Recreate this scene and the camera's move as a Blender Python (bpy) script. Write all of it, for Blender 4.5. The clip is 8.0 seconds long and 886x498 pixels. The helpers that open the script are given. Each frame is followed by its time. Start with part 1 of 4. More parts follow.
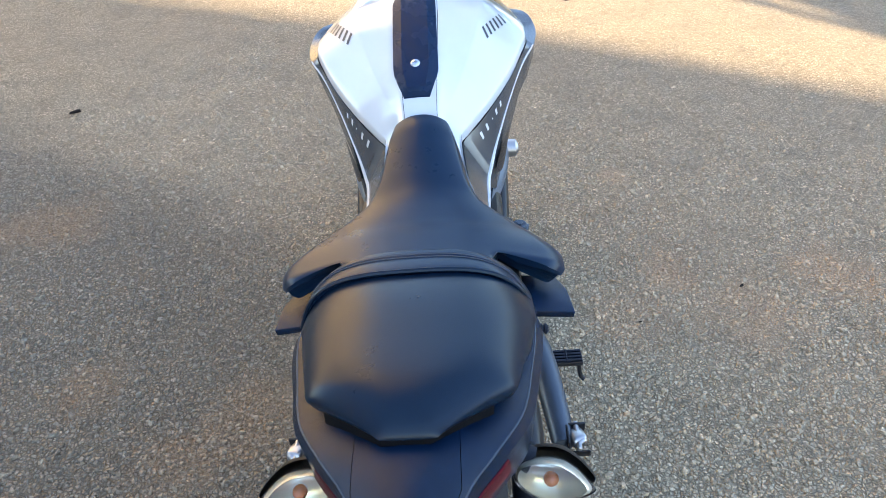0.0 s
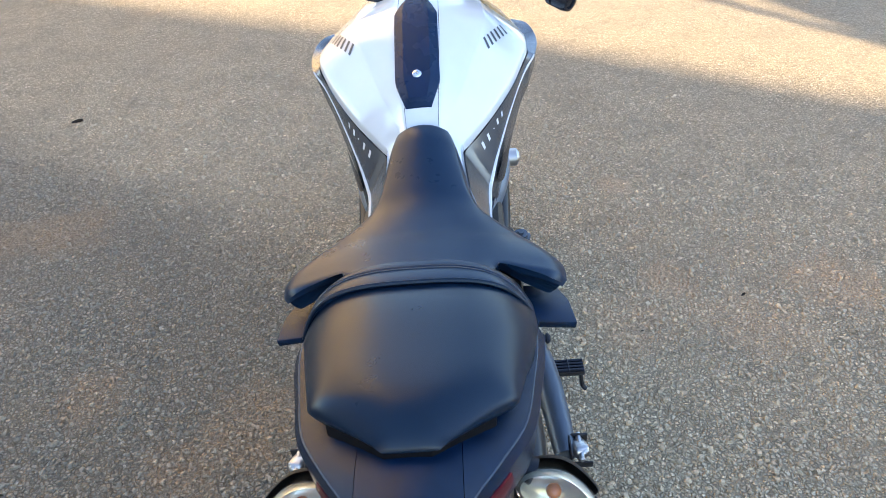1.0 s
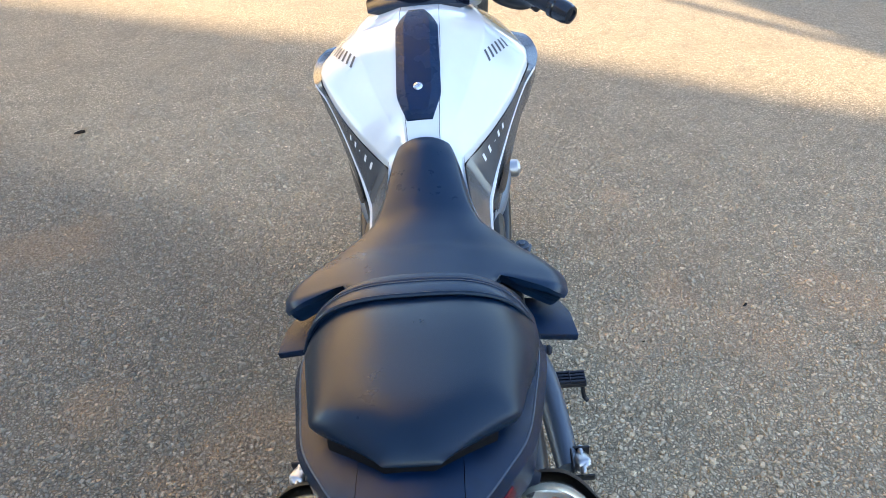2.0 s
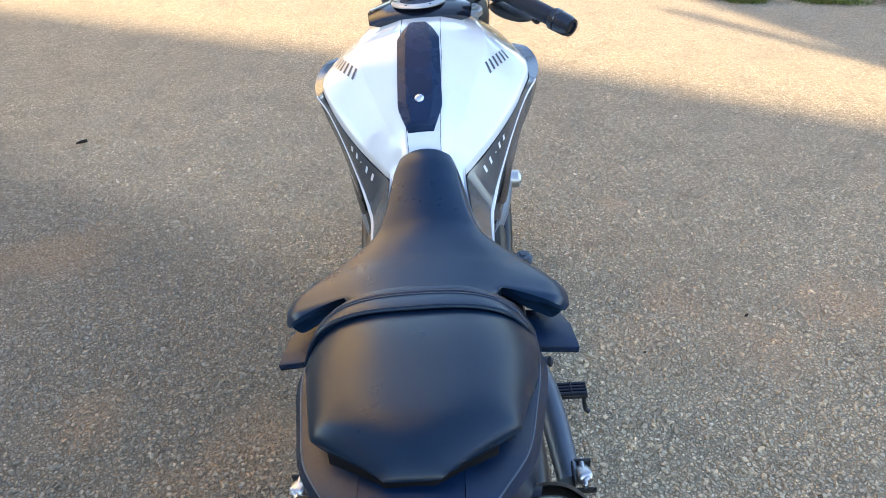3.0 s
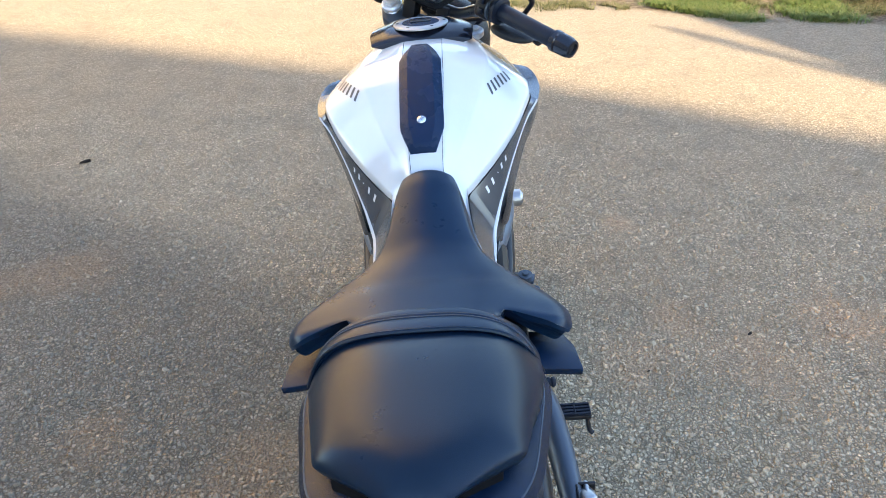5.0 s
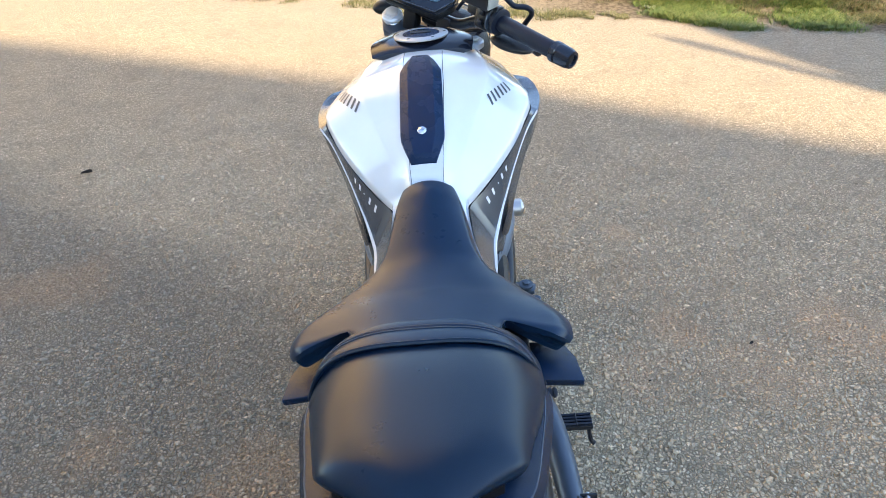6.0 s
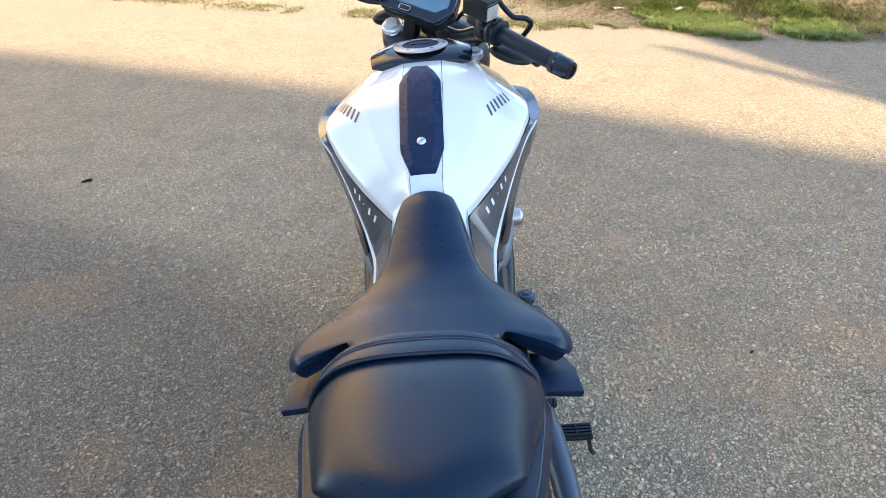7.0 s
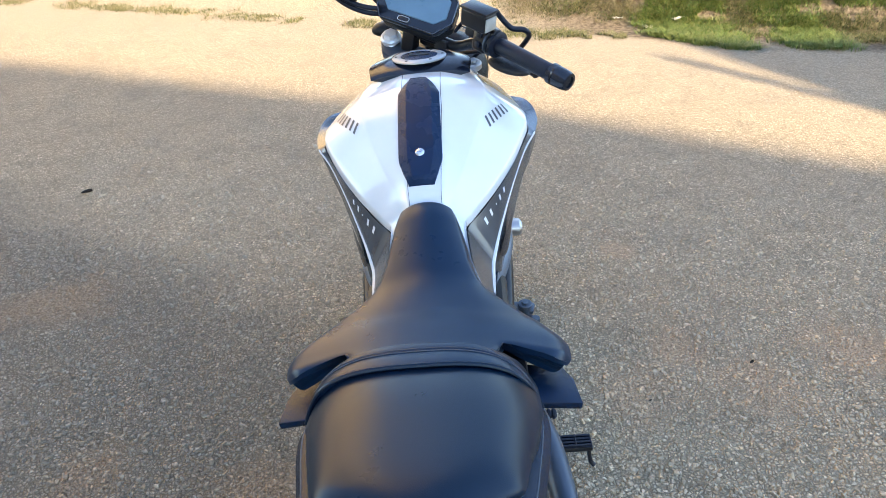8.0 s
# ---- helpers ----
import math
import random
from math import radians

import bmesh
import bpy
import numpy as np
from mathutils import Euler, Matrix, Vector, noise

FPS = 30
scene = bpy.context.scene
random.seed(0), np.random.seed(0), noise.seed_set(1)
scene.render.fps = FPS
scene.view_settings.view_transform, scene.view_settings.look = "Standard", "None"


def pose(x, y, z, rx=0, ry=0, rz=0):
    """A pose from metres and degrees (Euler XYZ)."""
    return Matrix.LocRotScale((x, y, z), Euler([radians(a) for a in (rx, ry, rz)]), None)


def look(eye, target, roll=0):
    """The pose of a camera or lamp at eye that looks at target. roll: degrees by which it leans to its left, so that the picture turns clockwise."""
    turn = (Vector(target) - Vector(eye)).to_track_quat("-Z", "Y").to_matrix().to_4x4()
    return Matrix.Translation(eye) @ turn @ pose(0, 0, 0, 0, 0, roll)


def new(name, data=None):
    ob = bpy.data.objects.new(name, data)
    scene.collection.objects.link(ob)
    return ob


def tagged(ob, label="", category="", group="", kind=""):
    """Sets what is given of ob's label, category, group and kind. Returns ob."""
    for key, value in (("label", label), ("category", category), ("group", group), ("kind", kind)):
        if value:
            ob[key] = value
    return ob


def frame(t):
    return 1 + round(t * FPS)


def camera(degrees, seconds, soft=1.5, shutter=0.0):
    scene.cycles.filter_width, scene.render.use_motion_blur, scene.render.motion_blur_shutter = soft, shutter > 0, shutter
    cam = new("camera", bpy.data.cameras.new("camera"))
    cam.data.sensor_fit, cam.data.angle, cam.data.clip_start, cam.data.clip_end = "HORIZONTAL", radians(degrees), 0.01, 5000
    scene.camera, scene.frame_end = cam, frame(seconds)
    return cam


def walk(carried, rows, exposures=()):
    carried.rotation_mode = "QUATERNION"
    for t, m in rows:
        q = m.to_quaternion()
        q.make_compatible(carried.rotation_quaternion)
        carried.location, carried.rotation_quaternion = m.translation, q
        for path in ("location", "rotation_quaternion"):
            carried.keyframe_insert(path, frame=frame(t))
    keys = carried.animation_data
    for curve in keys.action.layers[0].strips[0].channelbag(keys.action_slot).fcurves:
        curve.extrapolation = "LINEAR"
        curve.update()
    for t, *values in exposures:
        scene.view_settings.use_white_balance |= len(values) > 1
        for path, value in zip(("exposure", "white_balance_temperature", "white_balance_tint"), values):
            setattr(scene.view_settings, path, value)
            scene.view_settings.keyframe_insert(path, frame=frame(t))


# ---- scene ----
cam = camera(66.0, 8.0, soft=0.75)
PATH = [
    (0, (-0.022, -0.039, 1.391), (0.007, 1.499, 0.114), -1.4),
    (0.5, (-0.023, -0.038, 1.393), (0.005, 1.508, 0.124), -1.5),
    (1, (-0.023, -0.037, 1.394), (0.004, 1.516, 0.134), -1.5),
    (1.5, (-0.023, -0.036, 1.395), (0.003, 1.526, 0.146), -1.6),
    (3, (-0.023, -0.033, 1.401), (0.0, 1.553, 0.183), -1.6),
    (3.5, (-0.024, -0.032, 1.403), (-0.002, 1.561, 0.194), -1.7),
    (4, (-0.024, -0.031, 1.404), (-0.004, 1.569, 0.205), -1.8),
    (4.5, (-0.024, -0.03, 1.405), (-0.004, 1.578, 0.216), -1.8),
    (6, (-0.024, -0.027, 1.409), (-0.005, 1.603, 0.25), -2.0),
    (6.5, (-0.023, -0.027, 1.411), (-0.005, 1.61, 0.262), -2.0),
    (7, (-0.023, -0.026, 1.412), (-0.003, 1.618, 0.273), -2.0),
    (7.5, (-0.022, -0.025, 1.414), (-0.001, 1.626, 0.285), -2.1),
    (8, (-0.02, -0.024, 1.415), (0.0, 1.634, 0.297), -2.1),
]
walk(cam, [(t, look(eye, target, roll)) for t, eye, target, roll in PATH],
     exposures=[(0.0, 3.15, 7400, 13.0), (8.0, 3.11, 7400, 13.0)])

# ---- world and sun ----
SUN_EL, SUN_H = radians(24), Vector((-0.75, 0.66, 0)).normalized()   # SUN_H: the way the light travels along the ground
world = bpy.data.worlds.new("sky")
scene.world = world
world.use_nodes = True
wn = world.node_tree.nodes
sky = wn.new("ShaderNodeTexSky")
sky.sky_type, sky.sun_disc = "NISHITA", False
sky.sun_elevation, sky.sun_rotation = SUN_EL, math.atan2(-SUN_H.x, -SUN_H.y)
sky.air_density, sky.dust_density, sky.ozone_density = 1.0, 0.1, 3.0
wn["Background"].inputs[1].default_value = 0.11
world.node_tree.links.new(sky.outputs[0], wn["Background"].inputs[0])
sun = new("sun", bpy.data.lights.new("sun", "SUN"))
sun.data.energy, sun.data.angle, sun.data.color = 2.2, radians(0.53), (1.0, 0.895, 0.68)
sun.matrix_world = look((0, 0, 20), Vector((0, 0, 20)) + SUN_H * math.cos(SUN_EL) - Vector((0, 0, math.sin(SUN_EL))))


# ---- materials ----
class Net:
    """A small builder for node materials."""

    def __init__(self, name, color=(0.5, 0.5, 0.5), rough=0.5, metal=0.0, spec=0.5):
        self.mat = bpy.data.materials.new(name)
        self.mat.use_nodes = True
        self.tree = self.mat.node_tree
        self.b = self.tree.nodes["Principled BSDF"]
        self.b.inputs["Base Color"].default_value = (*color, 1)
        self.b.inputs["Roughness"].default_value = rough
        self.b.inputs["Metallic"].default_value = metal
        self.b.inputs["Specular IOR Level"].default_value = spec
        self.coord = self.tree.nodes.new("ShaderNodeTexCoord").outputs["Object"]

    def put(self, socket, value):
        if isinstance(value, bpy.types.NodeSocket):
            self.tree.links.new(value, socket)
        elif isinstance(value, (tuple, list)) and len(value) == 3 and socket.type == "RGBA":
            socket.default_value = (*value, 1)
        else:
            socket.default_value = value

    def noise(self, scale, detail=4.0, rough=0.55, vec=None):
        n = self.tree.nodes.new("ShaderNodeTexNoise")
        n.inputs["Scale"].default_value, n.inputs["Detail"].default_value, n.inputs["Roughness"].default_value = scale, detail, rough
        self.put(n.inputs["Vector"], vec or self.coord)
        return n.outputs["Fac"]

    def cells(self, scale, out="Distance", feature="F1", vec=None):
        n = self.tree.nodes.new("ShaderNodeTexVoronoi")
        n.feature = feature
        n.inputs["Scale"].default_value = scale
        self.put(n.inputs["Vector"], vec or self.coord)
        return n.outputs[out]

    def math(self, op, a, b=0.0, clamp=False):
        n = self.tree.nodes.new("ShaderNodeMath")
        n.operation, n.use_clamp = op, clamp
        self.put(n.inputs[0], a)
        self.put(n.inputs[1], b)
        return n.outputs[0]

    def span(self, v, a, b, c=0.0, d=1.0):
        n = self.tree.nodes.new("ShaderNodeMapRange")
        n.interpolation_type = "SMOOTHSTEP"
        for k, val in zip((0, 1, 2, 3, 4), (v, a, b, c, d)):
            self.put(n.inputs[k], val)
        return n.outputs[0]

    def mix(self, f, a, b, mode="MIX"):
        n = self.tree.nodes.new("ShaderNodeMix")
        n.data_type, n.blend_type = "RGBA", mode
        self.put(n.inputs[0], f)
        self.put(n.inputs[6], a)
        self.put(n.inputs[7], b)
        return n.outputs[2]

    def ramp(self, f, stops):
        n = self.tree.nodes.new("ShaderNodeValToRGB")
        el = n.color_ramp.elements
        while len(el) < len(stops):
            el.new(0.5)
        for e, (p, c) in zip(el, stops):
            e.position, e.color = p, (*c, 1)
        self.put(n.inputs[0], f)
        return n.outputs[0]

    def island(self):
        return self.tree.nodes.new("ShaderNodeNewGeometry").outputs["Random Per Island"]

    def near(self, x, y, r, vec):
        """1 at the place (x, y), falling to 0 at r metres."""
        n = self.tree.nodes.new("ShaderNodeVectorMath")
        n.operation = "DISTANCE"
        self.put(n.inputs[0], vec)
        n.inputs[1].default_value = (x, y, 0)
        return self.span(n.outputs["Value"], 0.0, r, 1.0, 0.0)

    def bump(self, height, dist, strength=1.0, after=None):
        n = self.tree.nodes.new("ShaderNodeBump")
        n.inputs["Strength"].default_value, n.inputs["Distance"].default_value = strength, dist
        self.put(n.inputs["Height"], height)
        if after:
            self.put(n.inputs["Normal"], after)
        return n.outputs[0]

    def done(self, color=None, rough=None, normal=None, **more):
        for key, val in (("Base Color", color), ("Roughness", rough), ("Normal", normal)):
            if val is not None:
                self.put(self.b.inputs[key], val)
        for key, val in more.items():
            self.put(self.b.inputs[key.replace("_", " ")], val)
        return self.mat


def plain(name, color, rough, metal=0.0, grain=900, relief=0.0002, wear=0.25, spec=0.5, **more):
    """A surface with fine grain, soft dirt in its roughness and a little change of tone."""
    m = Net(name, color, rough, metal, spec)
    big, fine = m.noise(14, 5), m.noise(grain, 2)
    dark = tuple(c * (1 - wear) for c in color)
    light = tuple(min(1, c * (1 + wear * 0.5)) for c in color)
    return m.done(m.mix(m.span(big, 0.3, 0.7), dark, light), m.span(big, 0.3, 0.7, rough * 0.85, min(1, rough * 1.15)),
                  m.bump(fine, relief) if relief else None, **more)


def tone_shift(m, tone):
    """Dusty, paler tarmac towards the open side of the yard and away from the motorcycle, the brighter light there put
    into its colour too, and soil stains.
    """
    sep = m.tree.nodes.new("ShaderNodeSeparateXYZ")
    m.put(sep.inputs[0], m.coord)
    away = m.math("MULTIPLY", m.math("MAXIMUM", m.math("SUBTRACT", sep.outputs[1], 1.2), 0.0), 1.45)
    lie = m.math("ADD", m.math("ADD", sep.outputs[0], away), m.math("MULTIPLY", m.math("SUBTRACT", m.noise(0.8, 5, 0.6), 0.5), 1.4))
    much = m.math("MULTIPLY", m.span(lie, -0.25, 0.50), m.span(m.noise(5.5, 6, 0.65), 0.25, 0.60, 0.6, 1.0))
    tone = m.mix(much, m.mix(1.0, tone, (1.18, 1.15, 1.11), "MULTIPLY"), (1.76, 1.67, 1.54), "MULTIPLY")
    # brown soil rubbed into it
    mid, soil = m.noise(5.5, 6, 0.65), None
    for x, y, r, k in ((-1.28, 1.85, 0.34, 0.95), (-1.45, 1.78, 0.30, 0.8), (-0.91, 1.12, 0.22, 0.8), (-0.49, 1.0, 0.30, 0.95), (-0.62, 0.9, 0.30, 0.8), (0.70, 1.50, 0.22, 0.9),
                       (0.5, 1.31, 0.34, 0.8), (0.86, 1.29, 0.34, 0.8), (1.19, 1.46, 0.36, 0.85), (0.64, 2.02, 0.13, 0.9), (1.5, 1.2, 0.5, 0.5), (-0.9, 2.7, 0.5, 0.4)):
        one = m.math("MULTIPLY", m.near(x, y, r, m.coord), k)
        soil = one if soil is None else m.math("MAXIMUM", soil, one)
    soil = m.math("MULTIPLY", m.span(m.math("ADD", soil, m.math("MULTIPLY", mid, 1.1)), 0.90, 1.40), 0.60)
    earth = m.mix(m.span(m.noise(120, 4), 0.35, 0.65), (0.22, 0.135, 0.078), (0.52, 0.36, 0.225))
    return m.mix(soil, tone, m.mix(much, earth, (1.5, 1.5, 1.5), "MULTIPLY"))


def asphalt_material():
    m = Net("weathered asphalt", rough=0.9, spec=0.3)
    v = m.coord
    sep = m.tree.nodes.new("ShaderNodeSeparateXYZ")
    m.put(sep.inputs[0], v)
    px, py = sep.outputs[0], sep.outputs[1]
    wob = m.tree.nodes.new("ShaderNodeTexNoise")
    wob.inputs["Scale"].default_value = 70
    m.put(wob.inputs["Vector"], v)
    bent = m.tree.nodes.new("ShaderNodeVectorMath")
    bent.operation = "MULTIPLY_ADD"
    m.put(bent.inputs[0], wob.outputs["Color"])
    bent.inputs[1].default_value = (0.010, 0.010, 0.0)
    m.put(bent.inputs[2], v)
    b = bent.outputs[0]
    mid = m.noise(5.5, 6, 0.65)
    # bedded stones of two sizes, each with a tone of its own
    stone = m.tree.nodes.new("ShaderNodeSeparateColor")
    m.put(stone.inputs[0], m.cells(96, "Color", vec=b))
    grit = m.tree.nodes.new("ShaderNodeSeparateColor")
    m.put(grit.inputs[0], m.cells(210, "Color", vec=b))
    tone = m.ramp(stone.outputs[0], [(0.0, (0.25, 0.206, 0.153)), (0.3, (0.30, 0.250, 0.188)), (0.6, (0.365, 0.305, 0.231)), (0.9, (0.44, 0.372, 0.287)), (1.0, (0.53, 0.453, 0.354))])
    small = m.ramp(grit.outputs[0], [(0.0, (0.19, 0.156, 0.115)), (0.45, (0.29, 0.240, 0.180)), (0.85, (0.40, 0.336, 0.256)), (1.0, (0.53, 0.452, 0.352))])
    tone = m.mix(m.span(grit.outputs[1], 0.35, 0.60, 0.0, 0.75), tone, small)
    # dark binder in the pits between the stones, its tone also standing in for the shade there
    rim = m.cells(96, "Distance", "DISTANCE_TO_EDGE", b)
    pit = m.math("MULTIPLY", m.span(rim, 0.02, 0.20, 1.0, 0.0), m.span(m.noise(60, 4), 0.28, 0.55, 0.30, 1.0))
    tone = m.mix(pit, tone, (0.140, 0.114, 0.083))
    tone = m.mix(m.span(m.noise(240, 3), 0.34, 0.50, 0.65, 0.0), tone, (0.155, 0.126, 0.092))
    # patches where the binder lies closer, then dusty, paler tarmac with brighter light put into its tone
    tone = m.mix(m.span(m.noise(1.9, 5, 0.6), 0.42, 0.68, 0.0, 0.30), tone, (0.20, 0.165, 0.125))
    tone = tone_shift(m, tone)
    # sand gathers towards the edge of the tarmac, then bare soil
    edge = m.math("ADD", m.math("ADD", py, m.math("MULTIPLY", px, 0.30)), m.math("MULTIPLY", m.math("SUBTRACT", mid, 0.5), 0.7))
    sand = m.mix(m.span(m.noise(95, 4), 0.36, 0.62), (0.25, 0.20, 0.14), (0.66, 0.555, 0.415))
    tone = m.mix(m.span(edge, 3.2, 5.0, 0.0, 0.5), tone, sand)
    loam = m.mix(m.span(m.noise(34, 6), 0.35, 0.65), (0.13, 0.092, 0.056), (0.29, 0.215, 0.138))
    tone = m.mix(m.math("MULTIPLY", m.span(edge, 4.78, 5.0), m.span(px, 0.2, 1.2)), tone, loam)
    rise = m.math("ADD", m.span(rim, 0.0, 0.28), m.math("MULTIPLY", m.math("ADD", m.noise(60, 4), m.noise(240, 3)), 0.7))
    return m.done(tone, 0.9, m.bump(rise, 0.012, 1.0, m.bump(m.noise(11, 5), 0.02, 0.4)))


def chip_material():
    m = Net("bedded stone chips", rough=0.85, spec=0.3)
    tone = m.ramp(m.island(), [(0.0, (0.105, 0.085, 0.061)), (0.25, (0.165, 0.135, 0.098)), (0.6, (0.205, 0.168, 0.123)), (0.85, (0.245, 0.202, 0.150)), (0.93, (0.24, 0.176, 0.114)), (1.0, (0.35, 0.292, 0.220))])
    tone = m.mix(0.3, tone, m.ramp(m.noise(300, 3), [(0.3, (0.10, 0.083, 0.062)), (0.7, (0.36, 0.302, 0.23))]))
    return m.done(tone_shift(m, tone), 0.85, m.bump(m.noise(700, 2), 0.0006))


def leaf_material(name, stops):
    m = Net(name, rough=0.6, spec=0.3)
    tone = m.ramp(m.island(), stops)
    return m.done(tone, 0.6, Subsurface_Weight=0.0)


def vinyl_material(name, tone=0.006):
    m = Net(name, rough=0.4, spec=0.5)
    grain = m.cells(900, "Distance")
    # uneven dusting; blue in the base colour stands in for the reflected sky
    tone_shift = m.noise(9, 6, 0.65)
    col = m.mix(m.span(tone_shift, 0.35, 0.75), (tone * 0.15, tone * 1.5, tone * 3.9), (tone * 0.35, tone * 1.9, tone * 4.5))
    return m.done(col, m.span(tone_shift, 0.3, 0.7, 0.27, 0.34), m.bump(grain, 0.0004, 0.15, m.bump(m.noise(25, 3), 0.002, 0.06)), Specular_IOR_Level=0.25, Specular_Tint=(0.92, 1.0, 1.0))


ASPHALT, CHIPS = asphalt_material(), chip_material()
GRASS = leaf_material("green grass", [(0.0, (0.055, 0.092, 0.017)), (0.45, (0.115, 0.165, 0.030)), (0.8, (0.20, 0.215, 0.052)), (1.0, (0.32, 0.27, 0.11))])
OLIVE = leaf_material("olive grass", [(0.0, (0.050, 0.055, 0.018)), (0.45, (0.115, 0.115, 0.034)), (0.8, (0.20, 0.17, 0.065)), (1.0, (0.30, 0.235, 0.12))])
STRAW = leaf_material("dry grass", [(0.0, (0.10, 0.085, 0.035)), (0.5, (0.22, 0.175, 0.085)), (1.0, (0.36, 0.285, 0.16))])
WHITE = plain("pearl white paint", (0.61, 0.62, 0.62), 0.16, 0.0, grain=60, relief=0.0, wear=0.03, spec=0.5, Coat_Weight=0.8, Coat_Roughness=0.04)
GREY = plain("dark grey satin plastic", (0.125, 0.138, 0.158), 0.22, 0.6, wear=0.12, relief=0.0001)
STRIPE = plain("pale grey decal", (0.62, 0.62, 0.62), 0.35, wear=0.05, relief=0)
DECAL = plain("charcoal decal", (0.055, 0.058, 0.065), 0.35, wear=0.1, relief=0)
# the rider seat's copy carries more of the sky's reflected blue in its colour
VINYL, VINYL_BAND, VINYL_SKYLIT = vinyl_material("black seat vinyl"), vinyl_material("black strap vinyl", 0.009), vinyl_material("black seat vinyl with reflected sky blue", 0.0095)
PLASTIC = plain("black moulded plastic", (0.012, 0.012, 0.013), 0.40, grain=1500, relief=0.0004, spec=0.3)
# sky reflection is put into the blue base of the next four blacks
PADMAT = plain("black tank pad rubber", (0.001, 0.016, 0.050), 0.28, grain=1800, relief=0.0004, spec=0.16)
TAILMAT = plain("black tail plastic", (0.001, 0.011, 0.032), 0.22, grain=1500, relief=0.0003, spec=0.25)
RUBBER = plain("black rubber", (0.005, 0.009, 0.020), 0.45, grain=700, relief=0.0006, spec=0.28)
GLOSSBLACK = plain("gloss black", (0.007, 0.010, 0.018), 0.18, grain=200, relief=0)
METALBLACK = plain("black painted metal", (0.012, 0.012, 0.014), 0.32, 0.0, grain=400, spec=0.35)
STEEL = plain("brushed steel", (0.62, 0.62, 0.62), 0.28, 1.0, grain=300, wear=0.15)
ALLOY = plain("cast alloy", (0.45, 0.45, 0.46), 0.42, 1.0, grain=350, wear=0.2)
CAPRING = plain("satin alloy ring", (0.40, 0.41, 0.42), 0.40, 0.7, grain=300, wear=0.1)
COWL = plain("pale blue grey satin paint", (0.13, 0.165, 0.21), 0.30, 0.35, wear=0.1)
FORKTOP = plain("pale satin alloy", (0.74, 0.75, 0.76), 0.35, 0.4, grain=300, wear=0.1)
CHROME = plain("polished chrome", (0.85, 0.85, 0.86), 0.08, 1.0, grain=200, relief=0, wear=0.04)
SCREEN = plain("blue grey display", (0.10, 0.185, 0.25), 0.30, wear=0.1, relief=0, spec=0.25)
AMBER = plain("amber bulb", (0.50, 0.16, 0.06), 0.2, wear=0.1, relief=0)
SILVER = plain("silvered plastic", (0.92, 0.88, 0.76), 0.22, 0.65, relief=0, wear=0.2)
REDLENS = plain("red lamp lens", (0.085, 0.003, 0.010), 0.2, wear=0.3, relief=0, spec=0.3)
PAPER = plain("weathered white litter", (0.66, 0.63, 0.58), 0.85, wear=0.2)
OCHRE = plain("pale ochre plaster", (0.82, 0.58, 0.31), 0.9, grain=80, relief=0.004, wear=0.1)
GAPSHADE = plain("matt black gap shade", (0.004, 0.004, 0.005), 0.85, relief=0, spec=0.1)
SATIN = plain("blue grey satin metal", (0.048, 0.066, 0.09), 0.34, 0.3, wear=0.12)
PLASTER = plain("tan plaster", (0.40, 0.33, 0.25), 0.9, grain=80, relief=0.004)
ROOFTILE = plain("red brown roof", (0.22, 0.10, 0.065), 0.85, grain=30, relief=0.01)


def lens_material():
    m = Net("clear lens plastic", (0.93, 0.93, 0.90), 0.12)
    flutes = m.tree.nodes.new("ShaderNodeTexWave")
    flutes.inputs["Scale"].default_value = 170
    m.put(flutes.inputs["Vector"], m.coord)
    return m.done(None, 0.1, m.bump(flutes.outputs["Fac"], 0.0003, 0.08), Transmission_Weight=0.97, IOR=1.12)


LENS = lens_material()


# ---- building helpers ----
def finish(ob, smooth=True, angle=35):
    me = ob.data
    if smooth:
        me.shade_smooth()
        me.set_sharp_from_angle(angle=radians(angle))
    return ob


def link(name, bm, mat, parent=None, label="", smooth=True, angle=35):
    bmesh.ops.recalc_face_normals(bm, faces=bm.faces)
    me = bpy.data.meshes.new(name)
    bm.to_mesh(me)
    bm.free()
    me.materials.append(mat)
    ob = new(name, me)
    if parent:
        ob.parent = parent
    if label:
        ob["label"] = label
    return finish(ob, smooth, angle)


def part(name, bm, mat, parent, label="", smooth=True, angle=35):
    return link(name, bm, mat, parent, label, smooth, angle)


def from_arrays(name, verts, faces, mat):
    me = bpy.data.meshes.new(name)
    me.from_pydata(verts.tolist() if hasattr(verts, "tolist") else verts, [], faces.tolist() if hasattr(faces, "tolist") else faces)
    me.materials.append(mat)
    return new(name, me)


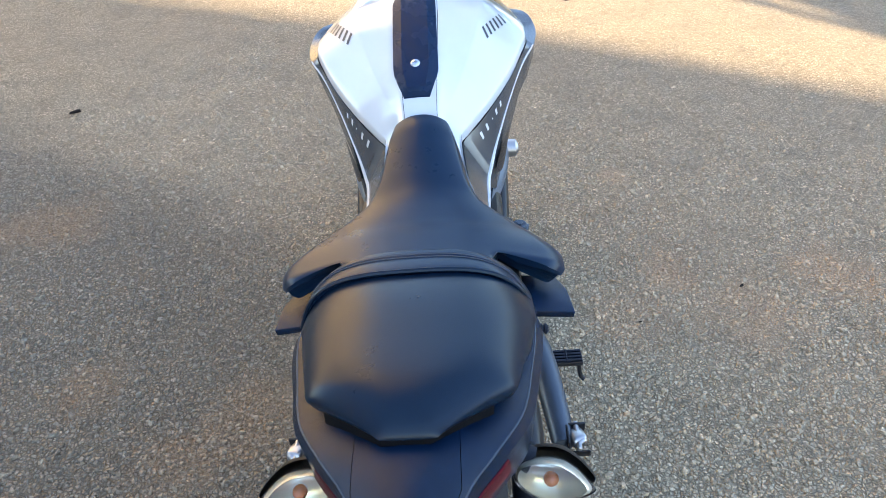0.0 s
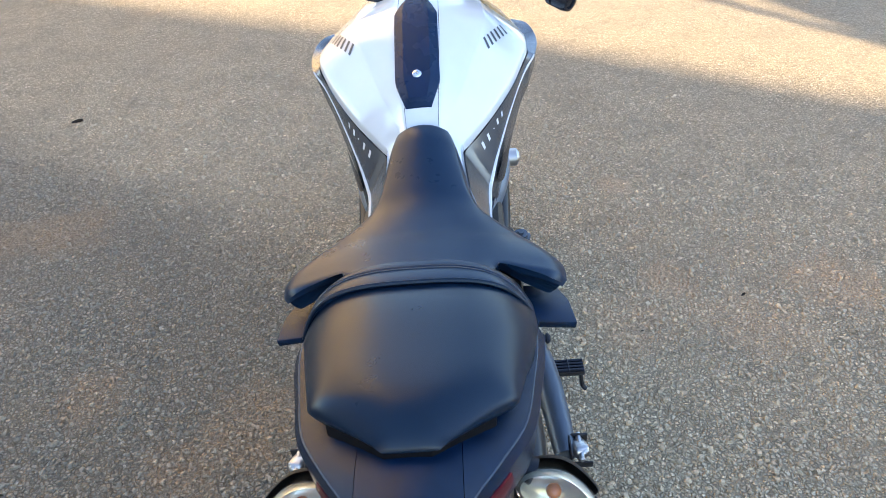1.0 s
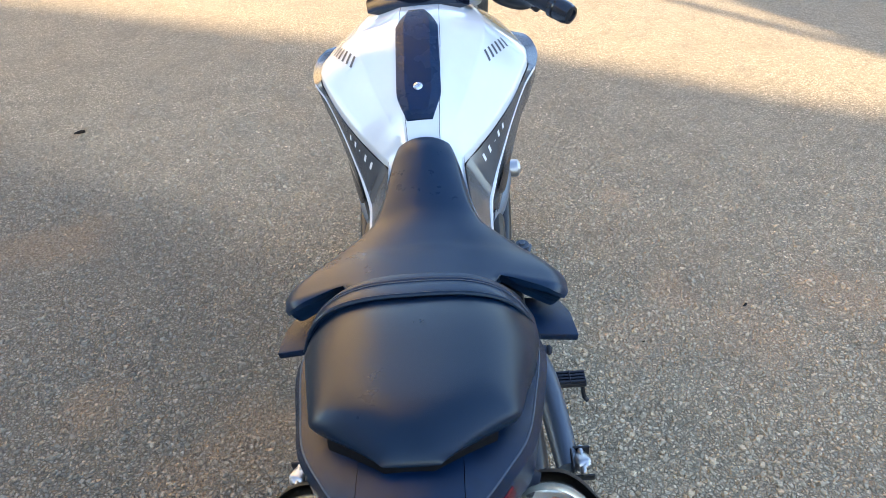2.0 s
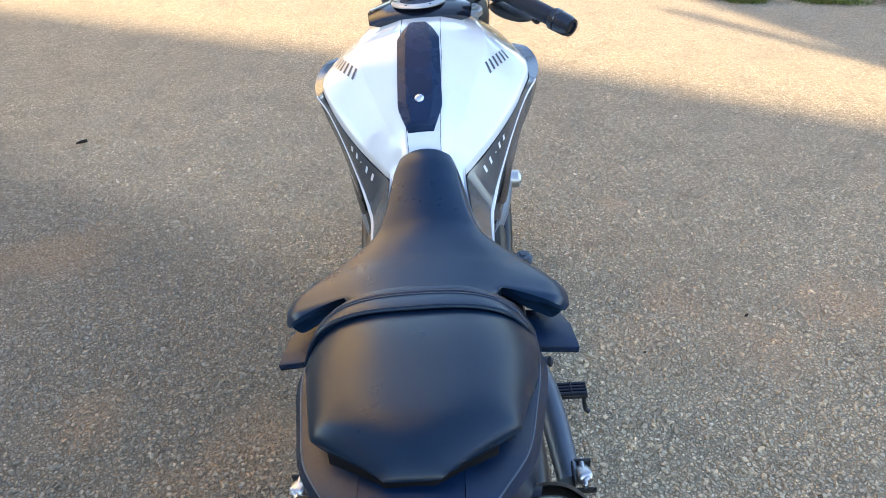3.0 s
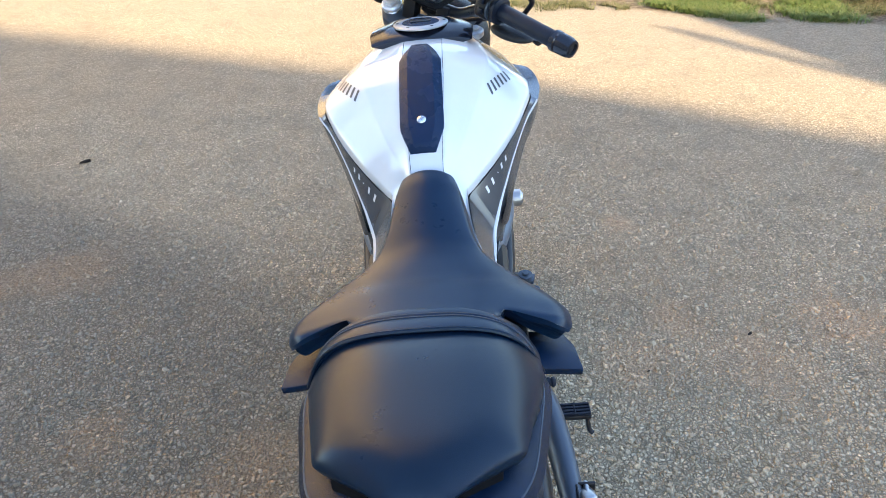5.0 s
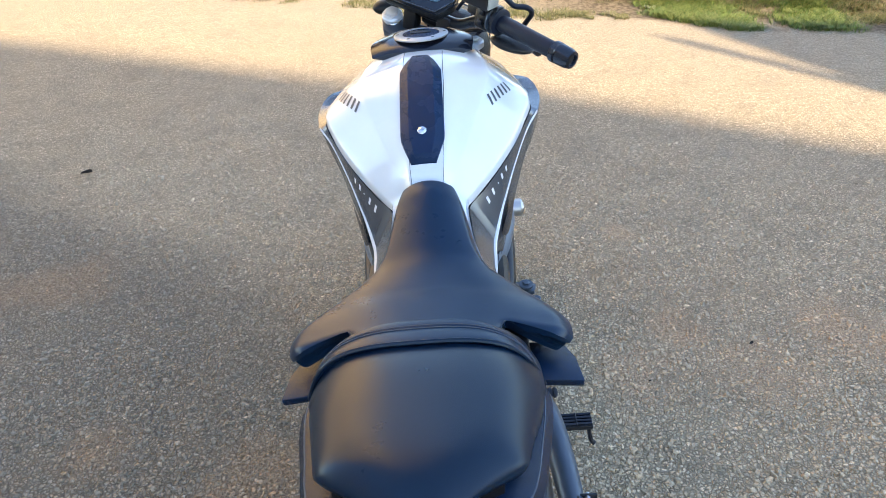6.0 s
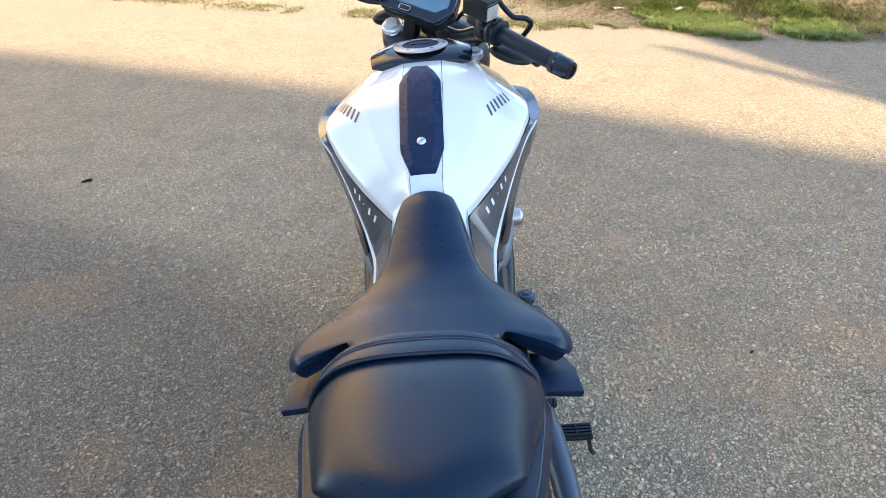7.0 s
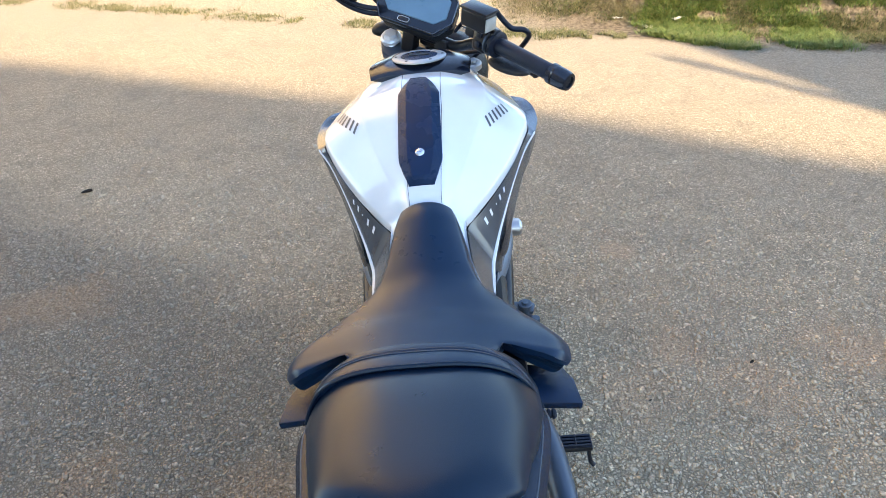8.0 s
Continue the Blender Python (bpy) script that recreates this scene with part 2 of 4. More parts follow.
def smooth_at(keys, x):
    """A smooth curve through keys (x, value ...), read at x."""
    xs = [k[0] for k in keys]
    if x <= xs[0]:
        return np.array(keys[0][1:], float)
    if x >= xs[-1]:
        return np.array(keys[-1][1:], float)
    i = max(j for j in range(len(xs) - 1) if xs[j] <= x)
    val = [np.array(k[1:], float) for k in keys]

    def slope(j):
        if j == 0 or j == len(xs) - 1:
            a, b = (0, 1) if j == 0 else (j - 1, j)
            return (val[b] - val[a]) / (xs[b] - xs[a])
        d0, d1 = (val[j] - val[j - 1]) / (xs[j] - xs[j - 1]), (val[j + 1] - val[j]) / (xs[j + 1] - xs[j])
        return np.where(d0 * d1 <= 0, 0, 2 * d0 * d1 / np.where(d0 + d1 == 0, 1, d0 + d1))
    h = xs[i + 1] - xs[i]
    u = (x - xs[i]) / h
    return (2 * u**3 - 3 * u**2 + 1) * val[i] + (u**3 - 2 * u**2 + u) * h * slope(i) + (-2 * u**3 + 3 * u**2) * val[i + 1] + (u**3 - u**2) * h * slope(i + 1)


def loft(rings, closed=True, caps=True):
    bm = bmesh.new()
    rows = [[bm.verts.new(p) for p in ring] for ring in rings]
    n = len(rows[0])
    for a, b in zip(rows, rows[1:]):
        for i in range(n if closed else n - 1):
            j = (i + 1) % n
            bm.faces.new((a[i], a[j], b[j], b[i]))
    if caps and closed:
        bm.faces.new(rows[0])
        bm.faces.new(rows[-1][::-1])
    return bm


def join(*bms):
    out = bmesh.new()
    for bm in bms:
        me = bpy.data.meshes.new("temporary")
        bm.to_mesh(me)
        bm.free()
        out.from_mesh(me)
        bpy.data.meshes.remove(me)
    return out


def moved(bm, m):
    bmesh.ops.transform(bm, matrix=m, verts=bm.verts)
    return bm


def slab(sx, sy, sz, m=None, bevel=0.002, seg=2):
    bm = bmesh.new()
    bmesh.ops.create_cube(bm, size=1, matrix=Matrix.Diagonal((sx, sy, sz, 1)))
    if bevel:
        bmesh.ops.bevel(bm, geom=bm.edges, offset=bevel, segments=seg, affect="EDGES", profile=0.5)
    return moved(bm, m) if m else bm


def ball(rx, ry, rz, m=None, seg=20):
    bm = bmesh.new()
    bmesh.ops.create_uvsphere(bm, u_segments=seg, v_segments=seg // 2 + 2, radius=1)
    moved(bm, Matrix.Diagonal((rx, ry, rz, 1)))
    return moved(bm, m) if m else bm


def pipe(points, radius, seg=10, dense=0, flat=1.0):
    """A round bar along points; radius: a number or one for each point. dense: steps between points on a smooth curve."""
    pts = [Vector(p) for p in points]
    rad = [radius] * len(pts) if isinstance(radius, (int, float)) else list(radius)
    if dense:
        keys = [(i, *p, r) for i, (p, r) in enumerate(zip(pts, rad))]
        vals = [smooth_at(keys, i / dense) for i in range((len(pts) - 1) * dense + 1)]
        pts, rad = [Vector(v[:3]) for v in vals], [float(v[3]) for v in vals]
    rings, side = [], None
    for i, p in enumerate(pts):
        d = (pts[min(i + 1, len(pts) - 1)] - pts[max(i - 1, 0)]).normalized()
        if side is None:
            side = d.cross(Vector((0, 0, 1)) if abs(d.z) < 0.9 else Vector((1, 0, 0))).normalized()
        side = (side - d * side.dot(d)).normalized()
        up = d.cross(side)
        rings.append([p + rad[i] * (math.cos(a) * side + flat * math.sin(a) * up) for a in np.linspace(0, 2 * math.pi, seg, endpoint=False)])
    return loft(rings)


def spin(profile, m=None, seg=28):
    """A turned body: profile of (radius, height) about the z axis."""
    rings = [[(r * math.cos(a), r * math.sin(a), h) for a in np.linspace(0, 2 * math.pi, seg, endpoint=False)] for r, h in profile]
    bm = loft(rings)
    return moved(bm, m) if m else bm


def plate(outline, thick, m=None, bevel=0.0015, seg=2):
    """A flat piece: an outline in x, y, given thickness downwards."""
    bm = bmesh.new()
    top = [bm.verts.new((x, y, 0)) for x, y in outline]
    low = [bm.verts.new((x, y, -thick)) for x, y in outline]
    bm.faces.new(top)
    bm.faces.new(low[::-1])
    for i in range(len(top)):
        j = (i + 1) % len(top)
        bm.faces.new((top[i], low[i], low[j], top[j]))
    bmesh.ops.recalc_face_normals(bm, faces=bm.faces)
    if bevel:
        bmesh.ops.bevel(bm, geom=bm.edges, offset=bevel, segments=seg, affect="EDGES", profile=0.5)
    return moved(bm, m) if m else bm


def along(p, q):
    """A pose at p whose z axis points to q."""
    p, q = Vector(p), Vector(q)
    return Matrix.Translation(p) @ (q - p).to_track_quat("Z", "Y").to_matrix().to_4x4()


def rod(p, q, r, seg=16, bevel=0.0015):
    h = (Vector(q) - Vector(p)).length
    b = min(bevel, r * 0.4, h * 0.3)
    return spin([(r - b, 0), (r, b), (r, h - b), (r - b, h)], along(p, q), seg)


# ---- ground ----
def verge(x, y):
    """Metres beyond the edge of the tarmac, where the bank begins."""
    return y + 0.30 * x - 5.0


def terrain(x, y):
    d = verge(x, y)
    h = 0.012 * noise.noise(Vector((x * 0.7, y * 0.7, 0))) if max(abs(x), abs(y)) < 60 else 0.0
    h *= min(1.0, max(0.0, (abs(x) + abs(y - 1.2) - 1.4) / 1.5))
    if d > 0:
        w = min(1.0, d / 0.8)
        tall = 2.3
        h += w * w * 0.10 + tall * (1 - math.exp(-max(0.0, d - 0.2) / 5.0)) + 0.05 * w * noise.noise(Vector((x * 2.1, y * 2.1, 3)))
    return h


def ground_sheet():
    def lines(lo, hi, step):
        mid = list(np.arange(lo, hi + 1e-6, step))
        s, a, b = step, lo, hi
        left, right = [], []
        while b < 600:
            s *= 1.35
            a, b = a - s, b + s
            left.append(a)
            right.append(b)
        return left[::-1] + mid + right
    xs, ys = lines(-4, 5, 0.09), lines(-1.0, 9, 0.09)
    verts = [(x, y, terrain(x, y)) for y in ys for x in xs]
    nx = len(xs)
    faces = [(j * nx + i, j * nx + i + 1, (j + 1) * nx + i + 1, (j + 1) * nx + i) for j in range(len(ys) - 1) for i in range(nx - 1)]
    ob = from_arrays("ground", verts, faces, ASPHALT)
    finish(ob, True, 60)
    return tagged(ob, "rough grey asphalt yard with worn soil stains and sandy verge", "ground", kind="structure")


def stone_chips():
    """Flattish chips of stone, half sunk in the tarmac all round the motorcycle, thinning out with distance."""
    rng = np.random.default_rng(5)
    n = 330000
    y = -0.6 + 5.6 * rng.random(n)
    x = (rng.random(n) - 0.5) * 7.0
    far = np.hypot(x * 1.15, y - 0.4)
    clump = np.array([noise.noise(Vector((a * 4.1, b * 4.1, 9))) for a, b in zip(x, y)])
    keep = (rng.random(n) < np.clip(1.30 - 0.36 * far, 0.0, 1.0) * (0.70 + 0.55 * clump) * np.clip((3.75 - y - 0.455 * x) / 0.9, 0.05, 1.0)) & (y + 0.3 * x < np.where(x < 0.3, 5.0, 4.35) - 0.3 * rng.random(n))
    x, y, far = x[keep], y[keep], far[keep]
    n = len(x)
    size = 0.0028 + 0.0064 * rng.random(n) ** 2.6
    base = np.array([[math.cos(a), math.sin(a)] for a in np.linspace(0, 2 * math.pi, 5, endpoint=False)])
    turn = rng.random(n) * 6.28
    c, s = np.cos(turn), np.sin(turn)
    stretch = 0.5 + 0.5 * rng.random(n)
    tip, roll = rng.normal(0, 0.22, n), rng.normal(0, 0.22, n)
    verts = np.zeros((n, 9, 3))
    wob = 0.60 + 0.8 * rng.random((n, 9))
    for k in range(9):
        if k < 5:
            bx, by, bz = base[k][0], base[k][1], -0.15
        else:
            a = (k - 5) * 1.571 + 0.4
            bx, by, bz = 0.70 * math.cos(a), 0.70 * math.sin(a), 0.58
        dx, dy = bx * size * wob[:, k], by * size * stretch * wob[:, k]
        verts[:, k, 0] = x + c * dx - s * dy
        verts[:, k, 1] = y + s * dx + c * dy
        verts[:, k, 2] = bz * size * (0.6 + 0.5 * wob[:, (k + 3) % 9]) + (tip * dx + roll * dy if k >= 5 else 0)
    ground_z = np.array([terrain(a, b) for a, b in zip(x, y)])
    verts[:, :, 2] += ground_z[:, None]
    tri = [(0, 1, 5), (1, 6, 5), (1, 2, 6), (2, 7, 6), (2, 3, 7), (3, 4, 7), (4, 8, 7), (4, 0, 8), (0, 5, 8), (5, 6, 7), (5, 7, 8)]
    faces = (np.arange(n)[:, None, None] * 9 + np.array(tri)[None]).reshape(-1, 3)
    ob = from_arrays("stone_chips", verts.reshape(-1, 3), faces, CHIPS)
    return tagged(ob, "small grey stone chips bedded in the worn asphalt", "gravel", kind="stuff")


def blades(name, spots, mat, label, seed, tall):
    """Grass: spots of (x, y, radius, number); each blade is a bent, tapered strip."""
    rng = np.random.default_rng(seed)
    verts, faces = [], []
    for sx, sy, r, count in spots:
        for _ in range(count):
            a, q = rng.random() * 6.283, r * math.sqrt(rng.random())
            x, y = sx + q * math.cos(a), sy + 0.6 * q * math.sin(a)
            if noise.noise(Vector((x * 5, y * 5, seed))) < -0.42:
                continue
            z = terrain(x, y) - 0.004
            h, w = tall * (0.35 + rng.random()), 0.0014 + 0.0020 * rng.random()
            d, bend = rng.random() * 6.283, (0.3 + 1.5 * rng.random()) * h
            ux, uy = math.cos(d), math.sin(d)
            k = len(verts)
            for f, ww in ((0, 1), (0.55, 0.8), (1, 0.05)):
                ox, oy = ux * bend * f * f, uy * bend * f * f
                verts += [(x + ox - uy * w * ww, y + oy + ux * w * ww, z + h * f * (1 - 0.25 * f)), (x + ox + uy * w * ww, y + oy - ux * w * ww, z + h * f * (1 - 0.25 * f))]
            faces += [(k, k + 1, k + 3, k + 2), (k + 2, k + 3, k + 5, k + 4)]
    return tagged(from_arrays(name, verts, faces, mat), label, "grass", kind="stuff")


def litter(x, y, size, turn, label):
    """A crumpled scrap, folded over once."""
    rng = random.Random(int(x * 100))
    rows = []
    for j in range(5):
        rows.append([(size * (i / 4 - 0.5), size * 0.6 * (j / 4 - 0.5), 0.006 + 0.25 * size * abs(math.sin(i * 1.7 + j)) * rng.random()) for i in range(5)])
    bm = loft(rows, closed=False)
    bmesh.ops.solidify(bm, geom=bm.faces[:], thickness=0.002)
    moved(bm, pose(x, y, terrain(x, y), 0, 0, turn))
    return tagged(link("litter_scrap", bm, PAPER), label, "litter", group="scraps of litter on the verge")


ground_sheet()
stone_chips()


# ---- motorcycle ----
bike = new("motorcycle")
bike.matrix_world = pose(0.010, 0.55, 0, 0, -3.5, -1.5)
tagged(bike, "white and black naked motorcycle leaning on its side stand", "motorcycle")


def mirror_pair(make):
    """Calls make(1) for the right side and make(-1) for the left side."""
    make(1)
    make(-1)


# tank cover: for each y the top height, then the outer edge's x and z
TANK = [(0.24, 0.800, 0.084, 0.772), (0.30, 0.825, 0.066, 0.798), (0.34, 0.848, 0.062, 0.813), (0.366, 0.872, 0.0612, 0.821), (0.371, 0.879, 0.0625, 0.8225), (0.38, 0.890, 0.070, 0.825), (0.40, 0.903, 0.086, 0.833), (0.433, 0.922, 0.113, 0.847),
        (0.495, 0.953, 0.153, 0.872), (0.53, 0.968, 0.172, 0.892), (0.565, 0.980, 0.184, 0.901), (0.59, 0.985, 0.185, 0.902), (0.62, 0.986, 0.181, 0.901), (0.66, 0.984, 0.171, 0.901), (0.72, 0.976, 0.155, 0.901), (0.78, 0.962, 0.140, 0.896), (0.82, 0.946, 0.128, 0.880)]


def tank_point(y, s, lift=0.0):
    """A point of the tank cover: s runs from 0 on the spine to 1 at its outer edge (negative: to the left)."""
    zt, we, ze = smooth_at(TANK, y)
    side, s = (1 if s >= 0 else -1), abs(s)
    k = min(1.0, we / 0.17)
    drop = zt - ze
    # two facets that meet in a crease at s = 0.55, and a rolled outer edge
    pts = [(0.0, 0.0, zt), (0.20, 0.036 * min(1, 0.6 + 0.4 * k), zt - 0.001), (0.55, 0.60 * we, zt - (0.40 - 0.17 * k) * drop), (0.90, 0.94 * we, zt - 0.78 * drop),
           (0.96, we * 0.99, ze + 0.010), (1.0, we, ze)]
    x, z = (float(np.interp(s, [p[0] for p in pts], [p[i] for p in pts])) for i in (1, 2))
    return Vector((side * x, y, z + lift))


def tank_patch(s0, s1, y0, y1, ny=26, ns=14, thick=0.004):
    """A shell of the tank between two seams."""
    rows = []
    for y in np.linspace(y0, y1, ny):
        outer = [tank_point(y, s) for s in (np.linspace(s0, s1, ns) if abs(s1) < 0.5 else np.sign(s1) * np.array([abs(s0), 0.2, 0.3, 0.42, 0.53, 0.55, 0.57, 0.66, 0.78, 0.88, 0.90, 0.92, 0.94, 0.96, 0.98, 1.0]))]
        inner = [p - Vector((0, 0, thick + 0.01 * abs(p.x))) for p in outer[::-1]]
        rows.append(outer + inner)
    return loft(rows)


SEAM = 0.195
part("tank_spine_panel", tank_patch(-SEAM + 0.006, SEAM - 0.006, 0.24, 0.82, 60), WHITE, bike, "pearl white painted centre panel", angle=50)
for sgn in (1, -1):
    part("tank_side_panel", tank_patch(sgn * SEAM, sgn * 1.0, 0.24, 0.82, 120, 22), WHITE, bike, "pearl white painted side panel", angle=50)
# dark core under the seams
part("fuel_tank", loft([[tank_point(y, s, -0.012) for s in np.linspace(-0.97, 0.97, 17)] + [Vector((0.06, y, 0.74)), Vector((-0.06, y, 0.74))] for y in np.linspace(0.38, 0.81, 12)]),
     METALBLACK, bike)


def word_bars(sgn, y0, s0, y1, s1, count, tall, mat, name):
    """A row of plain bars in place of lettering, along a line over the tank's side."""
    for i in range(count):
        f0, f1 = (i + 0.22) / count, (i + 0.66) / count
        rows = []
        for f in np.linspace(f0, f1, 3):
            y, s = y0 + (y1 - y0) * f, s0 + (s1 - s0) * f
            rows.append((y, s))
        bm = bmesh.new()
        grid = []
        for y, s in rows:
            line = []
            for g in np.linspace(-0.5, 0.5, 4):
                yy, ss = y + g * tall[0], s + g * tall[1]
                line.append(bm.verts.new(tank_point(yy, sgn * min(0.99, ss), 0.0011)))
            grid.append(line)
        for a, b in zip(grid, grid[1:]):
            for k in range(3):
                bm.faces.new((a[k], a[k + 1], b[k + 1], b[k]))
        part(name, bm, mat, bike, "charcoal bar of the tank badge", smooth=False)


word_bars(1, 0.513, 0.620, 0.566, 0.75, 6, (-0.012, 0.075), DECAL, "badge_bar")
word_bars(-1, 0.522, 0.63, 0.590, 0.785, 6, (-0.012, 0.075), DECAL, "badge_bar")

# side scoops: y, inner edge (x, z), shoulder (x, z); and y, flank (x, z), foot (x, z)
SCOOP_EDGE = [(0.25, 0.081, 0.772, 0.098, 0.744), (0.3, 0.067, 0.796, 0.099, 0.741), (0.34, 0.063, 0.811, 0.1, 0.742), (0.366, 0.0615, 0.819, 0.102, 0.746),
         (0.371, 0.063, 0.8205, 0.103, 0.747), (0.4, 0.087, 0.831, 0.112, 0.765), (0.433, 0.113, 0.846, 0.126, 0.79), (0.48, 0.145, 0.866, 0.147, 0.826),
         (0.53, 0.172, 0.89, 0.175, 0.868), (0.565, 0.184, 0.899, 0.198, 0.888), (0.62, 0.181, 0.899, 0.207, 0.892), (0.655, 0.172, 0.899, 0.204, 0.896),
         (0.69, 0.163, 0.899, 0.193, 0.899), (0.722, 0.155, 0.897, 0.166, 0.896)]
SCOOP_FLANK = [(0.25, 0.092, 0.71, 0.08, 0.68), (0.3, 0.093, 0.71, 0.08, 0.67), (0.34, 0.097, 0.7, 0.084, 0.65), (0.366, 0.112, 0.7, 0.1, 0.62),
         (0.4, 0.116, 0.7, 0.098, 0.62), (0.433, 0.123, 0.7, 0.10, 0.62), (0.48, 0.133, 0.7, 0.105, 0.62), (0.565, 0.168, 0.79, 0.125, 0.67),
         (0.62, 0.192, 0.81, 0.14, 0.7), (0.69, 0.184, 0.83, 0.135, 0.73), (0.722, 0.15, 0.84, 0.13, 0.75)]


def scoop_at(y):
    return np.concatenate([smooth_at(SCOOP_EDGE, y), smooth_at(SCOOP_FLANK, y)])


def scoop(sgn):
    rows = []
    for y in np.linspace(0.25, 0.722, 130):
        v = scoop_at(y)
        out = [(v[0] - 0.012, v[1] - 0.016), (v[0] + 0.002, v[1] - 0.004), (v[2], v[3]), ((v[2] + v[4]) / 2 + 0.004, (v[3] + v[5]) / 2), (v[4], v[5]), (v[6], v[7]), (v[6] - 0.03, v[7])]
        # the flank ends in a rounded fin; behind it only the trim panel runs on
        k = min(1.0, max(0.0, (y - 0.388) / 0.018))
        k = k * k * (3 - 2 * k)
        out = out[:3] + [(v[2] - 0.005 + (x - v[2] + 0.005) * k, z) for x, z in out[3:]]
        rows.append([(sgn * x, y, z) for x, z in out])
    part("side_scoop", loft(rows), GREY, bike, "dark grey satin plastic side scoop", angle=40)
    # pale line that runs down the flank
    rows = []
    for y in np.linspace(0.285, 0.560, 34):
        v = scoop_at(y)
        wide = 0.0007 + 0.0007 * min(1.0, (0.560 - y) / 0.12) + 0.0016 * min(1.0, max(0.0, (0.425 - y) / 0.03)) * min(1.0, (y - 0.285) / 0.05)
        rows.append([(sgn * (v[2] - wide), y, v[3] + 0.0035), (sgn * (v[2] + 0.001), y, v[3] + 0.003), (sgn * (v[2] + wide), y, v[3] - 0.001), (sgn * (v[2] - 0.003), y, v[3] - 0.004)])
    part("flank_stripe", loft(rows), STRIPE, bike, "thin pale stripe along the scoop")
    # plain bars in place of the lettering on the trim
    for i, (y, deep) in enumerate(((0.396, 0.004), (0.410, 0.004), (0.425, 0.0018), (0.435, 0.004), (0.448, 0.004))):
        rows = []
        for yy in np.linspace(y, y + deep, 3):
            v = scoop_at(yy)
            t0, t1 = (0.18, 0.38) if deep > 0.003 else (0.27, 0.31)
            rows.append([(sgn * (v[0] + 0.002 + (v[2] - v[0] - 0.002) * t + 0.0012), yy, v[1] - 0.004 + (v[3] - v[1] + 0.004) * t + 0.0008) for t in (t0, t1)])
        part("trim_bar", loft(rows, closed=False), STRIPE, bike, "pale grey bar on the dark trim", smooth=False)
    # dark air slot with a white fin behind the stripe; its shaded hollow is a flat black patch
    rows = []
    for f in np.linspace(0, 1, 10):
        y = 0.385 + 0.075 * f
        v = scoop_at(y)
        bulge = 0.06 + 0.40 * math.sin(math.pi * f) ** 0.8
        c0, c1 = 0.12 + 0.10 * f, 0.12 + 0.10 * f + bulge
        rows.append([(sgn * (v[2] + (v[4] - v[2]) * c + 0.0055 + 0.004 * math.sin(math.pi * c)), y, v[3] + (v[5] - v[3]) * c) for c in (c0, (c0 + c1) / 2, c1)])
    part("air_slot", loft(rows, closed=False), GLOSSBLACK, bike, "black patch for the shaded hollow of the air slot")
    # smooth lower cowl below the slot
    rows = []
    for f in np.linspace(0, 1, 16):
        y = 0.300 + 0.27 * f
        xi, xo = 0.094 + 0.026 * f, float(smooth_at([(0, 0.097), (0.3, 0.113), (0.6, 0.138), (0.85, 0.147), (1, 0.146)], f)[0])
        z = 0.692 + 0.016 * f
        rows.append([(sgn * xi, y, z - 0.05), (sgn * xi, y, z), (sgn * (xi + xo) / 2, y, z + 0.006), (sgn * (xo - 0.003), y, z - 0.002), (sgn * xo, y, z - 0.014), (sgn * (xo - 0.012), y, z - 0.075)])
    part("lower_cowl", loft(rows), COWL, bike, "blue grey satin lower side cowl", angle=50)


mirror_pair(scoop)

# tank pad with its screw


def tank_pad():
    rows = []
    for y in np.linspace(0.385, 0.604, 30):
        w = min(0.036, 0.0205 + 0.0155 * (y - 0.385) / 0.040, 0.0195 + 0.0165 * (0.604 - y) / 0.045)
        zt = smooth_at(TANK, y)[0]
        end = min(1.0, (y - 0.385) / 0.008, (0.604 - y) / 0.008)
        hgt = 0.002 + 0.008 * max(0.0, end)
        c = -0.004
        rows.append([(c - w, y, zt - 0.004), (c - w, y, zt + 0.15 * hgt), (c - w * 0.60, y, zt + hgt), (c, y, zt + hgt * 1.05), (c + w * 0.60, y, zt + hgt), (c + w, y, zt + 0.15 * hgt), (c + w, y, zt - 0.004)])
    return loft(rows)


pad = part("tank_pad", tank_pad(), PADMAT, bike, "black rubber tank pad with chamfered corners", angle=25)
z_screw = float(smooth_at(TANK, 0.430)[0]) + 0.0095
part("screw", spin([(0.0075, 0), (0.0075, 0.0015), (0.0058, 0.003), (0.0026, 0.0034), (0.0022, 0.0020), (0.0002, 0.0018)], pose(-0.004, 0.430, z_screw, 28, 0, 0), 20), STEEL, pad, "bright steel button screw")

# filler cap and its trim
trim_rows = []
for y in np.linspace(0.648, 0.775, 16):
    w = float(smooth_at([(0.648, 0.092), (0.68, 0.096), (0.71, 0.088), (0.745, 0.068), (0.775, 0.036)], y)[0])
    z = float(smooth_at([(0.648, 0.985), (0.658, 0.991), (0.70, 0.997), (0.75, 0.994), (0.775, 0.984)], y)[0])
    c = -0.003
    trim_rows.append([(c - w, y, z - 0.007), (c - w * 0.84, y, z - 0.003), (c - w * 0.62, y, z), (c, y, z + 0.001), (c + w * 0.62, y, z), (c + w * 0.84, y, z - 0.003), (c + w, y, z - 0.007), (c, y, z - 0.03)])
cap_trim = part("filler_trim", loft(trim_rows), GLOSSBLACK, bike, "gloss black trim round the filler cap", angle=40)
CAP = pose(-0.004, 0.704, 0.9950, -5, 0, 0) @ Matrix.Diagonal((1.08, 1.08, 0.6, 1))
cap = part("filler_cap", spin([(0.048, 0), (0.048, 0.004), (0.045, 0.007), (0.0335, 0.0085), (0.032, 0.006), (0.001, 0.006)], CAP, 40), CAPRING, bike, "brushed steel filler cap ring")
